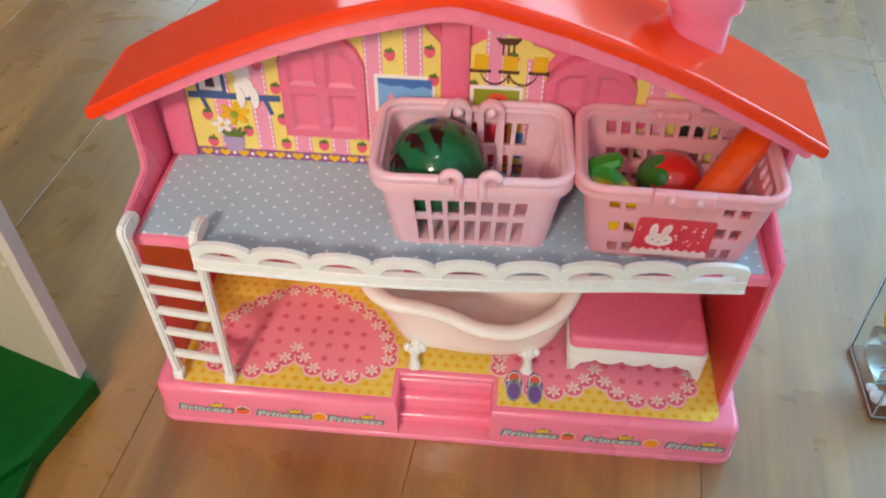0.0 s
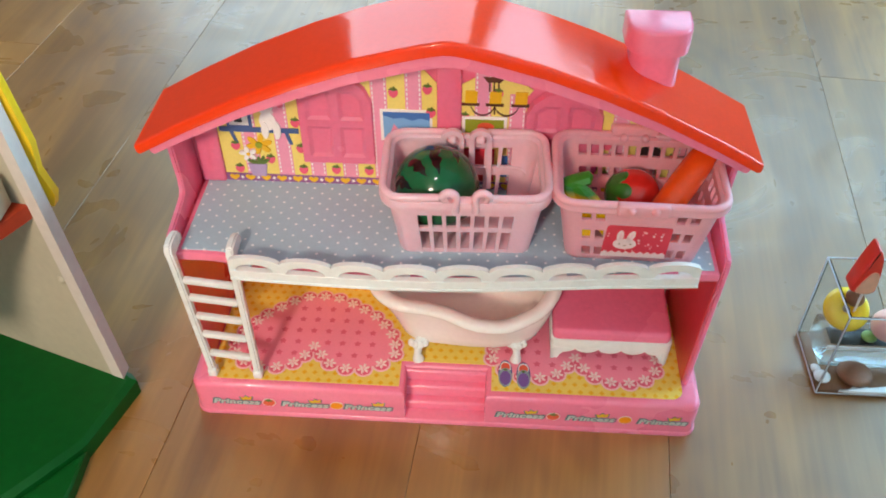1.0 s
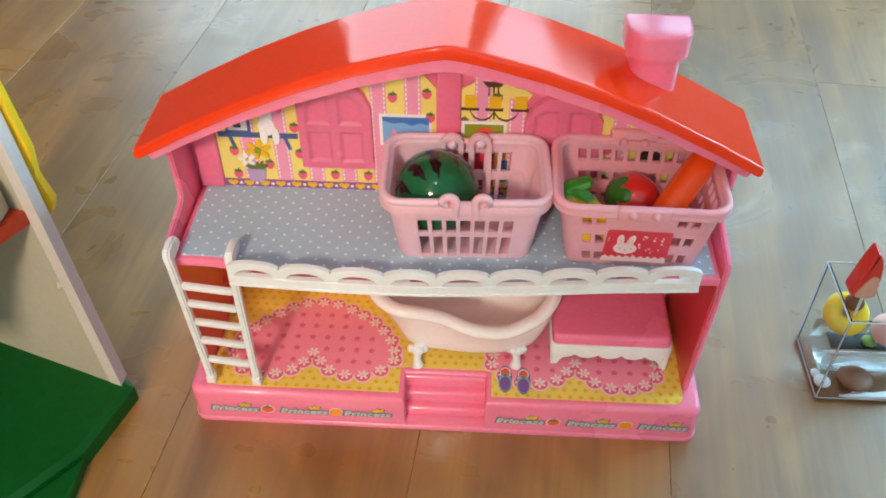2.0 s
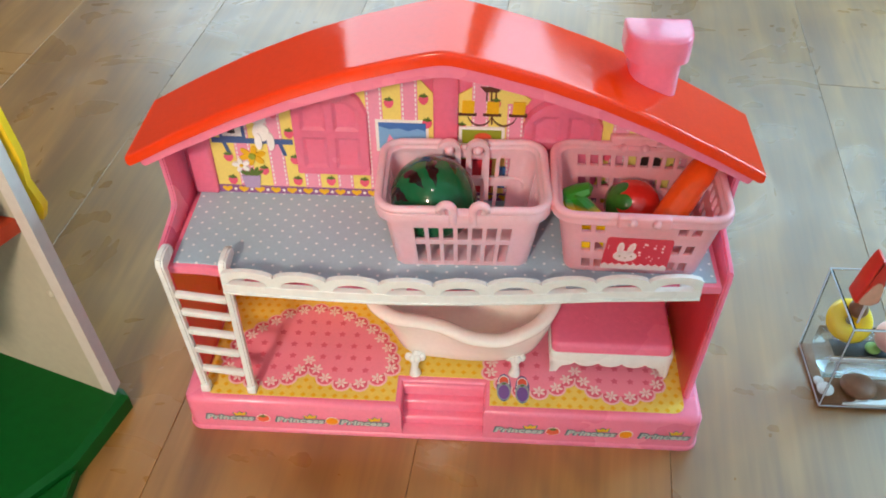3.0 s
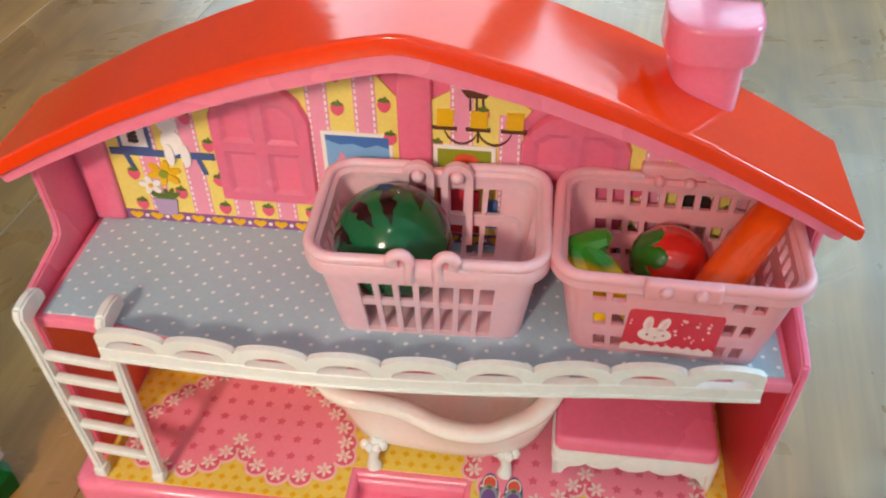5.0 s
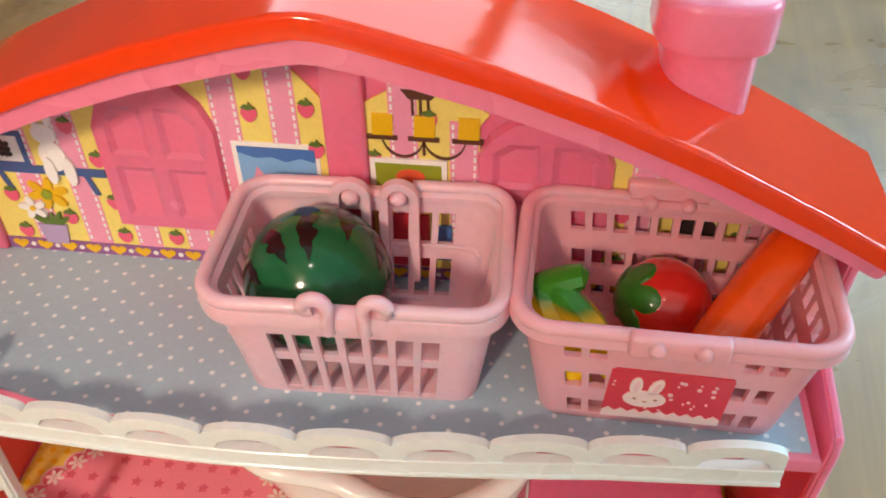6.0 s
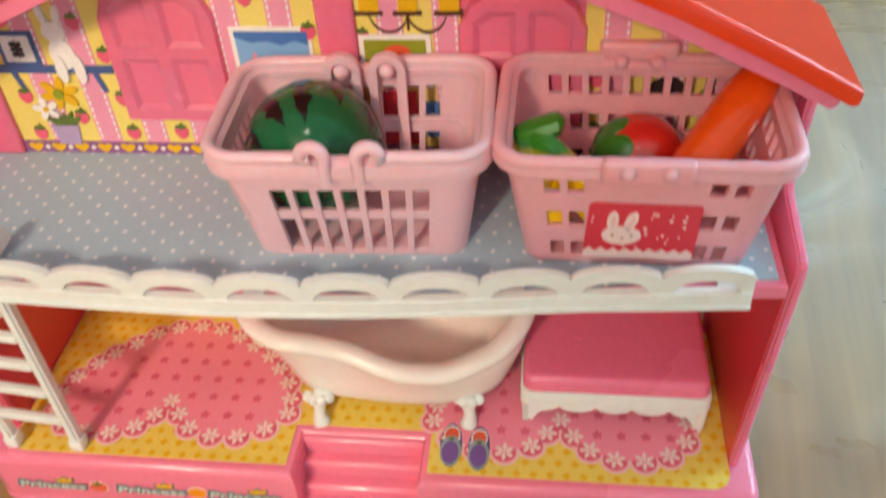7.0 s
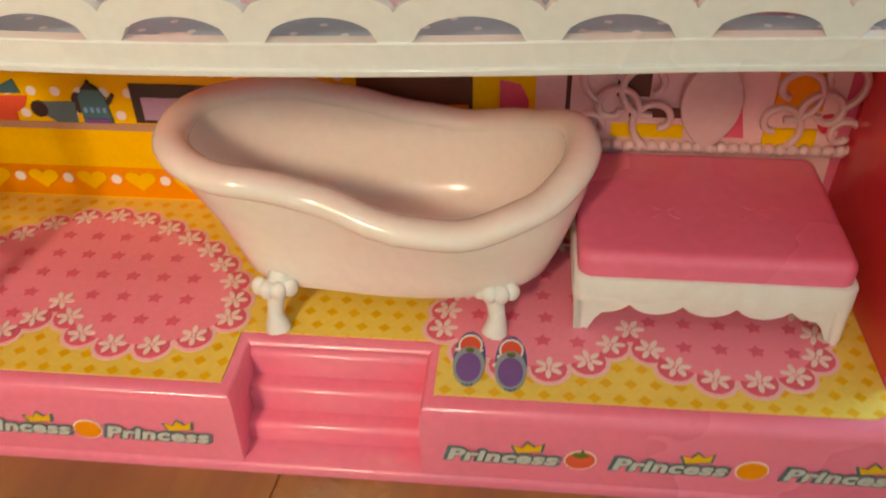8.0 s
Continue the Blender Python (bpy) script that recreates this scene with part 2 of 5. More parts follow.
# ---- the room: plain closed shell with a glass door and two windows ----
def wood_floor(name):
    m = bpy.data.materials.new(name)
    m.use_nodes = True
    n, k = m.node_tree.nodes, m.node_tree.links
    b = n["Principled BSDF"]
    co, info = n.new("ShaderNodeTexCoord"), n.new("ShaderNodeObjectInfo")
    shift = n.new("ShaderNodeVectorMath")
    shift.operation = "ADD"
    sc = n.new("ShaderNodeVectorMath")
    sc.operation = "SCALE"
    sc.inputs[0].default_value = (3.0, 17.0, 5.0)
    k.new(info.outputs["Random"], sc.inputs["Scale"])
    k.new(co.outputs["Object"], shift.inputs[0])
    k.new(sc.outputs[0], shift.inputs[1])
    mp = n.new("ShaderNodeMapping")
    mp.inputs["Scale"].default_value = (16, 1.7, 16)
    k.new(shift.outputs[0], mp.inputs["Vector"])
    warp = n.new("ShaderNodeTexNoise")
    warp.inputs["Scale"].default_value, warp.inputs["Detail"].default_value, warp.inputs["Distortion"].default_value = 1.0, 4, 1.2
    k.new(mp.outputs[0], warp.inputs["Vector"])
    mp2 = n.new("ShaderNodeMapping")
    mp2.inputs["Scale"].default_value = (150, 5, 150)
    k.new(shift.outputs[0], mp2.inputs["Vector"])
    fine = n.new("ShaderNodeTexNoise")
    fine.inputs["Scale"].default_value, fine.inputs["Detail"].default_value = 1.0, 5
    k.new(mp2.outputs[0], fine.inputs["Vector"])
    ring_map = n.new("ShaderNodeMapping")
    ring_map.inputs["Scale"].default_value = (7, 2.6, 7)
    k.new(shift.outputs[0], ring_map.inputs["Vector"])
    rings = n.new("ShaderNodeTexNoise")
    rings.inputs["Scale"].default_value, rings.inputs["Detail"].default_value, rings.inputs["Distortion"].default_value = 1.0, 2, 0.8
    k.new(ring_map.outputs[0], rings.inputs["Vector"])
    wave = n.new("ShaderNodeMath")
    wave.operation = "SINE"
    mul = n.new("ShaderNodeMath")
    mul.operation = "MULTIPLY"
    mul.inputs[1].default_value = 44
    k.new(rings.outputs["Fac"], mul.inputs[0])
    k.new(mul.outputs[0], wave.inputs[0])
    ramp = n.new("ShaderNodeValToRGB")
    e = ramp.color_ramp.elements
    e[0].position, e[0].color = 0.2, (*srgb(132, 84, 32), 1)
    e[1].position, e[1].color = 0.8, (*srgb(188, 134, 66), 1)
    mid = e.new(0.5)
    mid.color = (*srgb(162, 110, 47), 1)
    mixv = n.new("ShaderNodeMath")
    mixv.operation = "MULTIPLY_ADD"
    mixv.inputs[1].default_value = 0.055
    k.new(wave.outputs[0], mixv.inputs[0])
    k.new(warp.outputs["Fac"], mixv.inputs[2])
    mixf = n.new("ShaderNodeMath")
    mixf.operation = "MULTIPLY_ADD"
    mixf.inputs[1].default_value = 0.42
    k.new(fine.outputs["Fac"], mixf.inputs[0])
    sub = n.new("ShaderNodeMath")
    sub.operation = "SUBTRACT"
    sub.inputs[1].default_value = 0.21
    k.new(mixv.outputs[0], sub.inputs[0])
    k.new(sub.outputs[0], mixf.inputs[2])
    k.new(mixf.outputs[0], ramp.inputs["Fac"])
    tone = n.new("ShaderNodeMapRange")
    tone.inputs["To Min"].default_value, tone.inputs["To Max"].default_value = 0.70, 0.98
    k.new(info.outputs["Random"], tone.inputs["Value"])
    shade = n.new("ShaderNodeVectorMath")
    shade.operation = "SCALE"
    k.new(ramp.outputs["Color"], shade.inputs[0])
    k.new(tone.outputs[0], shade.inputs["Scale"])
    k.new(shade.outputs[0], b.inputs["Base Color"])
    b.inputs["Roughness"].default_value = 0.45
    b.inputs["Coat Weight"].default_value = 1.0
    b.inputs["Coat IOR"].default_value = 1.75
    wipe = n.new("ShaderNodeTexNoise")
    wipe.inputs["Scale"].default_value, wipe.inputs["Detail"].default_value, wipe.inputs["Distortion"].default_value = 5.0, 3, 2.6
    k.new(co.outputs["Object"], wipe.inputs["Vector"])
    gloss = n.new("ShaderNodeMapRange")
    gloss.inputs["From Min"].default_value, gloss.inputs["From Max"].default_value = 0.36, 0.64
    gloss.inputs["To Min"].default_value, gloss.inputs["To Max"].default_value = 0.25, 0.41
    k.new(wipe.outputs["Fac"], gloss.inputs["Value"])
    k.new(gloss.outputs[0], b.inputs["Coat Roughness"])
    bp = n.new("ShaderNodeBump")
    bp.inputs["Strength"].default_value, bp.inputs["Distance"].default_value = 0.12, 0.0006
    k.new(fine.outputs["Fac"], bp.inputs["Height"])
    k.new(bp.outputs[0], b.inputs["Normal"])
    return m


PLANK = wood_floor("grey_oak_plank")
JOINT = material("dark_joint", (0.08, 0.055, 0.035), 0.8, 0.2)
WALLPAINT = material("warm_white_wall_paint", (0.80, 0.77, 0.73), 0.8, 0.04, 4, 0.2)
TAUPE = material("taupe_wall_paint", (0.24, 0.22, 0.20), 0.8, 0.04, 4, 0.2)
CEIL = material("white_ceiling_paint", (0.76, 0.74, 0.72), 0.85, 0.03, 4, 0.2)
FRAMEPAINT = material("white_window_paint", (0.78, 0.78, 0.76), 0.4, 0.03, 10, 0.1)
GLASS = bpy.data.materials.new("window_glass")
GLASS.use_nodes = True
gb = GLASS.node_tree.nodes["Principled BSDF"]
gb.inputs["Transmission Weight"].default_value, gb.inputs["Roughness"].default_value, gb.inputs["IOR"].default_value = 1.0, 0.0, 1.45

floor = tagged(part("floor", box_bm(-26, 26, -36, 24, -0.8, -0.012), JOINT, flat_shade=True),
               "grey oak plank floor with fine grain", "floor", kind="structure")
# added wall, out of view: its end shades the right side from the warm lamp
tagged(part("wall_lamp_blocker", box_bm(-3.1, 26, -15.8, -15, 0, 24), WALLPAINT, flat_shade=True), "unseen plain white wall added to keep the warm lamp off the right side", "wall", kind="structure")
east = bmesh.new()
for b in ((26, 27, -36, 5, 0, 24), (26, 27, 18, 24, 0, 24), (26, 27, 5, 18, 0, 8), (26, 27, 5, 18, 21, 24)):
    box_bm(*b, bm=east)
tagged(part("wall_east", east, WALLPAINT, flat_shade=True), "warm white painted wall with a window opening", "wall", kind="structure")
for nm, b, paint, words in (("wall_west", (-27, -26, -36, 24, 0, 24), TAUPE, "plain taupe painted wall"), ("wall_south", (-27, 27, -37, -36, 0, 24), WALLPAINT, "plain warm white painted wall")):
    tagged(part(nm, box_bm(*b), paint, flat_shade=True), words, "wall", kind="structure")
wall = bmesh.new()
for b in ((-27, -12.2, 24, 25.5, 0, 24), (-12.2, 5.2, 24, 25.5, 21.4, 24), (5.2, 6.4, 24, 25.5, 0, 24), (6.4, 22, 24, 25.5, 0, 12.2), (6.4, 22, 24, 25.5, 21.8, 24), (22, 27, 24, 25.5, 0, 24)):
    box_bm(*b, bm=wall)
tagged(part("wall_north", wall, TAUPE, flat_shade=True), "taupe painted wall with window and door openings", "wall", kind="structure")
tagged(part("ceiling", box_bm(-27, 27, -37, 25.5, 24, 25), CEIL, flat_shade=True), "plain pale painted ceiling", "ceiling", kind="structure")
for nm, x0, x1, z0, z1, words, kind_word in (("door_1", -12.2, 5.2, 0.0, 21.4, "wide white framed glass door to the daylight", "door"), ("window_1", 6.4, 22.0, 12.2, 21.8, "white framed window with clear panes", "window")):
    win = thing(nm, ((x0 + x1) / 2, 24.7, z0), words, kind_word, kind="structure")
    fr = bmesh.new()
    for b in ((x0, x0 + 0.6, z0, z1), (x1 - 0.6, x1, z0, z1), (x0 + 0.6, x1 - 0.6, z0, z0 + 0.6), (x0 + 0.6, x1 - 0.6, z1 - 0.6, z1)):
        box_bm(b[0], b[1], 24.4, 25.0, b[2], b[3], bevel=0.06, bm=fr)
    part("window_frame", fr, FRAMEPAINT, win)
    pane = part("pane", box_bm(x0 + 0.6, x1 - 0.6, 24.66, 24.72, z0 + 0.6, z1 - 0.6), GLASS, win, flat_shade=True)
    pane.visible_shadow = False
side_win = thing("window_2", (26.5, 11.5, 8), "white framed side window with a clear pane", "window", kind="structure")
fr = bmesh.new()
for b in ((5, 5.6, 8, 21), (17.4, 18, 8, 21), (5.6, 17.4, 8, 8.6), (5.6, 17.4, 20.4, 21)):
    box_bm(26.2, 26.8, b[0], b[1], b[2], b[3], bevel=0.06, bm=fr)
part("window_frame", fr, FRAMEPAINT, side_win)
pane = part("pane", box_bm(26.46, 26.52, 5.6, 17.4, 8.6, 20.4), GLASS, side_win, flat_shade=True)
pane.visible_shadow = False

# ---- the dolls' house ----
house = thing("dollhouse", (0, 0.65, 0), "two-storey pink plastic dolls' house with a red roof", "dollhouse")
FLOOR_Z, SHELF_Z, BACK_Y, LOW_Y = 0.42, 1.80, 1.20, 1.31

# base tray with a notch for the steps
NX0, NX1, NY = -0.34, 0.37, 0.345


def with_notch(x0, x1, y0, y1, r, n0, n1, ny):
    pts = round_rect(x0, x1, y0, y1, r)
    # the front edge runs from the last corner to the first
    return pts + [(n0, y0), (n0, ny), (n1, ny), (n1, y0)]


base = part("base", prism_bm(with_notch(-2.235, 2.235, 0.04, 1.41, 0.1, NX0, NX1, NY), on_floor, 0.02, FLOOR_Z, bevel=0.062, seg=5), PINK, house)
part("foot_flange", prism_bm(round_rect(-2.255, 2.255, 0.028, 1.45, 0.13), on_floor, 0.0, 0.05, bevel=0.02, seg=3), PINK, base)
for z, y0 in ((0.145, 0.155), (0.265, 0.235), (0.385, 0.315)):
    part("step", box_bm(NX0 - 0.02, NX1 + 0.02, y0, NY + 0.05, 0.03, z, 0.030, 5), PINK, base)

# printed floor sheet
sheet = part("floor_sheet", prism_bm(with_notch(-2.07, 2.08, 0.108, 1.31, 0.1, NX0 - 0.05, NX1 + 0.05, NY + 0.05), on_floor, FLOOR_Z - 0.01, FLOOR_Z + 0.004),
             YELLOW, house, "glossy yellow card printed with pink heart rugs", flat_shade=True)

RUG_LEFT = [(-1.78, 0.78), (-1.70, 0.87), (-1.59, 0.96), (-1.48, 1.05), (-1.35, 1.11), (-1.20, 1.13), (-1.06, 1.11), (-0.92, 1.05), (-0.80, 0.98),
            (-0.68, 0.90), (-0.59, 0.80), (-0.51, 0.69), (-0.47, 0.57), (-0.46, 0.46), (-0.57, 0.34), (-0.72, 0.275), (-0.88, 0.27), (-1.03, 0.32),
            (-1.12, 0.415), (-1.20, 0.51), (-1.27, 0.40), (-1.36, 0.31), (-1.50, 0.255), (-1.66, 0.255), (-1.80, 0.30), (-1.90, 0.40), (-1.92, 0.53), (-1.87, 0.66)]


def rug(ring, mid):
    for i, (x, y) in enumerate(ring):
        piece("rug_halo", HALO, sheet, x, y, FLOOR_Z + 0.0045 + 0.0005 * (i % 3))
        piece("rug_scallop", SCALLOP, sheet, x, y, FLOOR_Z + 0.0055 + 0.0007 * (i % 3))
    inner = [(mid[0] + (x - mid[0]) * 0.99, mid[1] + (y - mid[1]) * 0.99) for x, y in ring]
    part("heart_rug", prism_bm(inner, on_floor, FLOOR_Z, FLOOR_Z + 0.013), INK["rose"], sheet, flat_shade=True)
    for x, y in ring:
        piece("flower", FLOWER, sheet, x, y, FLOOR_Z + 0.0135, (0, 0, (x * 97 + y * 61) % 72))

    def inside(px, py):
        hit = False
        for i in range(len(inner)):
            (x0, y0), (x1, y1) = inner[i], inner[i - 1]
            if (y0 > py) != (y1 > py) and px < (x1 - x0) * (py - y0) / (y1 - y0) + x0:
                hit = not hit
        return hit

    for j in range(-3, 9):
        for i in range(-22, 24):
            px, py = -1.085 + 0.137 * i - 0.012 * (j % 2), 0.555 + 0.137 * j
            far = min(math.hypot(px - x, py - y) for x, y in ring)
            if inside(px, py) and far > 0.085:
                piece("star", STAR, sheet, px, py, FLOOR_Z + 0.013, (0, 0, 20))


HALO = flat_mesh("rug_halo", [disc(0, 0, 0.088, 14)], INK["halo"], 0.002, wall=False)
SCALLOP = flat_mesh("rug_scallop", [disc(0, 0, 0.070, 14)], INK["deep"], 0.005, wall=False)
FLOWER = flat_mesh("flower", [disc(0.034 * math.cos(a), 0.034 * math.sin(a), 0.024, 8, 0.0115, a) for a in (2 * math.pi * i / 6 for i in range(6))] + [disc(0, 0, 0.007, 6)],
                   INK["petal"], 0.004, wall=False)
STAR = flat_mesh("star", [[((0.036 if i % 2 == 0 else 0.020) * math.cos(math.pi * i / 5), (0.036 if i % 2 == 0 else 0.020) * math.sin(math.pi * i / 5)) for i in range(10)]],
                 INK["deep"], 0.003, wall=False)
rug(RUG_LEFT, (-1.2, 0.7))
rug([(-(x + 1.20) + 1.165, y + 0.0) for x, y in RUG_LEFT][::-1], (1.165, 0.7))

# printed slippers
for cx, cy in ((0.54, 0.30), (0.70, 0.285)):
    z = FLOOR_Z
    slip = part("slipper_print", prism_bm(disc(cx, cy, 0.062, 20, 0.145), on_floor, z, z + 0.017), INK["navy"], sheet, flat_shade=True)
    part("slipper_lining", prism_bm(disc(cx, cy + 0.065, 0.048, 16, 0.062), on_floor, z, z + 0.020), INK["white"], slip, flat_shade=True)
    part("slipper_insole", prism_bm(disc(cx, cy + 0.062, 0.040, 16, 0.050), on_floor, z, z + 0.022), INK["coral"], slip, flat_shade=True)
    part("slipper_toe", prism_bm(disc(cx, cy - 0.045, 0.060, 18, 0.098), on_floor, z, z + 0.024), INK["grey"], slip, flat_shade=True)
    part("slipper_cap", prism_bm(disc(cx, cy - 0.062, 0.048, 18, 0.078), on_floor, z, z + 0.026), INK["violet"], slip, flat_shade=True)
    part("slipper_bow", prism_bm(disc(cx, cy + 0.030, 0.018, 8, 0.012), on_floor, z, z + 0.028), INK["leaf"], slip, flat_shade=True)

# walls
side_profile = [(1.41, 0.38), (0.27, 0.38), (0.285, 1.2), (0.30, 1.80), (0.32, 1.88), (0.38, 1.90), (0.76, 1.955), (0.80, 1.99), (0.82, 2.08), (0.83, 2.50), (1.30, 2.50), (1.41, 1.80)]


def side_wall(sign):
    bm = bmesh.new()

    def at(y, z, h):
        return (sign * (2.085 + (z - 0.4) * 0.05 + h), y, z)

    prism_bm(side_profile, at, 0.0, 0.05, bm)
    bmesh.ops.recalc_face_normals(bm, faces=bm.faces)
    bmesh.ops.bevel(bm, geom=[e for e in bm.edges if len(e.link_faces) == 2], offset=0.012, segments=2, affect="EDGES")
    return part("side_wall", bm, HOT, house)


side_wall(-1)
side_wall(1)
TOP = [(0.0, 3.508), (0.05, 3.502), (0.14, 3.486), (0.30, 3.447), (0.70, 3.335), (1.10, 3.19), (1.55, 2.995), (2.0, 2.765), (2.39, 2.545)]


def roof_z(x):
    x = abs(x)
    for (x0, z0), (x1, z1) in zip(TOP, TOP[1:]):
        if x <= x1:
            return z0 + (z1 - z0) * (x - x0) / (x1 - x0)
    return TOP[-1][1]


part("lower_back_wall", box_bm(-2.12, 2.12, LOW_Y + 0.005, 1.40, 0.40, 1.72), HOT, house)
for sign in (-1, 1):
    lining = bmesh.new()
    prism_bm([(1.308, 0.43), (0.31, 0.43), (0.325, 1.2), (0.335, 1.705), (1.308, 1.705)], lambda y, z, h, q=sign: (q * (2.083 + (z - 0.4) * 0.05 - h), y, z), -0.004, 0.004, lining)
    part("side_lining", lining, LINING, house, "coral red inner side of the lower storey", flat_shade=True)
part("back_wall", prism_bm([(-2.16, 1.70), (2.16, 1.70), (2.24, 2.5)] + [(x, roof_z(x) - 0.1) for x in (1.9, 1.5, 1.0, 0.5, 0.15, 0, -0.15, -0.5, -1.0, -1.5, -1.9)] + [(-2.24, 2.5)],
                             on_wall(1.30), 0.0, 1.30 - BACK_Y - 0.01), HOT, house)
EDGE_LINE = [(-2.13, 0.27), (-1.85, 0.265), (-1.6, 0.225), (-1.2, 0.15), (-0.6, 0.105), (0.0, 0.095), (0.6, 0.115), (1.2, 0.175), (1.7, 0.25), (2.13, 0.275)]
front = curve_points(EDGE_LINE, 5, closed=False)
part("shelf", prism_bm(front + [(2.14, 1.36), (-2.14, 1.36)], on_floor, 1.715, SHELF_Z - 0.012, bevel=0.01), PINK, house)
mat_front = [(x * 0.982, y + 0.04) for x, y in front]
part("shelf_mat", prism_bm(mat_front + [(2.09, 1.2), (-2.09, 1.2)], on_floor, SHELF_Z - 0.02, SHELF_Z), MAT_BLUE, house, "blue-grey card with white polka dots", flat_shade=True)


def vault(y0, y1, drop0, drop1, west, east_end, mat, name, label="", lip=0.0, steps=8, taper=0.35):
    """A bent slab that follows the roof line between two drops below it."""
    count = 2 * steps * 4
    xs = [west + (east_end - west) * i / count for i in range(count + 1)]
    xs = [west, west + 0.006, west + 0.02, west + 0.04] + xs[1:-1] + [east_end - 0.04, east_end - 0.02, east_end - 0.006, east_end]
    prof = [(x, roof_z(x)) for x in xs]
    bm = bmesh.new()

    def thin(x):
        inset = max(0.0, 1.0 - min(x - west, east_end - x) / 0.045)
        return (1.0 - taper * (abs(x) / east_end) ** 1.6) * (0.45 + 0.55 * math.sqrt(1.0 - inset ** 2))

    lines = []
    rows = [(y0, drop1), (y0, drop0 + lip), (y0 + lip * 0.3, drop0 + lip * 0.3), (y0 + lip, drop0), (y0 + lip * 2.5, drop0), (y1, drop0), (y1, drop1)]
    for y, d in rows:
        lines.append([bm.verts.new((x, y, z - d * thin(x))) for x, z in prof])
    for a in range(len(rows)):
        la, lb = lines[a], lines[(a + 1) % len(rows)]
        for i in range(len(xs) - 1):
            bm.faces.new((la[i], la[i + 1], lb[i + 1], lb[i]))
    bm.faces.new([l[0] for l in lines])
    bm.faces.new([l[-1] for l in lines][::-1])
    return part(name, bm, mat, house, label, angle=50)


vault(0.65, 1.43, 0.0, 0.097, -2.40, 2.345, RED, "roof", "glossy red plastic roof", lip=0.016, taper=0.05)
vault(0.685, 1.40, 0.045, 0.212, -2.31, 2.275, PINK, "gable", lip=0.0, taper=0.2)


def d_shape(xc, half, y_back, y_front, n=14):
    pts = [(xc + half, y_back), (xc - half, y_back)]
    for i in range(n + 1):
        a = math.pi + math.pi * i / n
        c, s = math.cos(a), math.sin(a)
        e = 0.62
        pts.append((xc + half * math.copysign(abs(c) ** e, c), y_back - 0.06 + (y_back - 0.06 - y_front) * math.copysign(abs(s) ** e, s)))
    return pts


chim = part("chimney", prism_bm(d_shape(1.515, 0.188, 1.335, 1.05), on_floor, 2.85, 3.30), PINK, house)
part("chimney_cap", prism_bm(d_shape(1.515, 0.24, 1.36, 1.00), on_floor, 3.235, 3.43, bevel=0.03, seg=3), PINK, chim)

# relief windows and posts on the upper back wall
WY = BACK_Y


def relief_window(x0, x1, z0, z1, arch):
    """A closed pink casement: a raised frame with four shallow sunk panes under a chamfered arch."""
    at, m, t = on_wall(WY), (x0 + x1) / 2, 0.032
    w, zm = x1 - x0, z0 + (z1 - z0) * 0.47
    outline = [(x0, z0), (x1, z0), (x1, z1 - arch), (x1 - w * 0.09, z1 - arch * 0.5), (x1 - w * 0.26, z1 - arch * 0.1), (m, z1),
               (x0 + w * 0.26, z1 - arch * 0.1), (x0 + w * 0.09, z1 - arch * 0.5), (x0, z1 - arch)]
    e, top = 0.062, z1 - arch * 0.55
    panes = []
    for a, b in ((x0 + e, m - t), (m + t, x1 - e)):
        panes.append([(a, z0 + e), (b, z0 + e), (b, zm - t), (a, zm - t)])
        outer = [(b, top - arch * 0.25), (b - w * 0.12, top)] if b > m else [(b, top)]
        inner = [(a, top)] if b > m else [(a + w * 0.12, top), (a, top - arch * 0.25)]
        panes.append([(a, zm + t), (b, zm + t)] + outer + inner)
    bm = bmesh.new()
    rim, foot = [bm.verts.new(at(u, v, 0.046)) for u, v in outline], [bm.verts.new(at(m + (u - m) * 1.05, v + (v - zm) * 0.035, -0.004)) for u, v in outline]
    edges = []
    for i in range(len(rim)):
        j = (i + 1) % len(rim)
        bm.faces.new((foot[i], foot[j], rim[j], rim[i]))
        edges.append(bm.edges.get((rim[i], rim[j])))
    lips = []
    for pts in panes:
        lip = [bm.verts.new(at(u, v, 0.046)) for u, v in pts]
        edges += [bm.edges.new((lip[i], lip[(i + 1) % len(lip)])) for i in range(len(lip))]
        lips.append(lip)
    bmesh.ops.triangle_fill(bm, use_beauty=True, use_dissolve=False, edges=edges)
    frame_part = part("window_frame", bm, HOT, house, flat_shade=True)
    for pts in panes:
        cx, cz = sum(p[0] for p in pts) / len(pts), sum(p[1] for p in pts) / len(pts)
        pb = bmesh.new()
        hi = [pb.verts.new(at(u, v, 0.046)) for u, v in pts]
        lo = [pb.verts.new(at(u + math.copysign(0.030, cx - u), v + math.copysign(0.030, cz - v), 0.031)) for u, v in pts]
        for i in range(len(pts)):
            j = (i + 1) % len(pts)
            pb.faces.new((hi[i], hi[j], lo[j], lo[i]))
        pb.faces.new(lo)
        part("window_panel", pb, HOT, frame_part, flat_shade=True)


relief_window(-1.225, -0.635, 2.05, 2.90, 0.26)
relief_window(0.60, 1.20, 2.05, 2.80, 0.22)
for x0, x1, z1 in ((-0.11, 0.085, 3.30), (-2.13, -1.93, 2.55), (1.95, 2.13, 2.55)):
    part("wall_post", box_bm(x0, x1, WY - 0.045, WY + 0.02, SHELF_Z, z1, 0.02, 3), HOT, house)

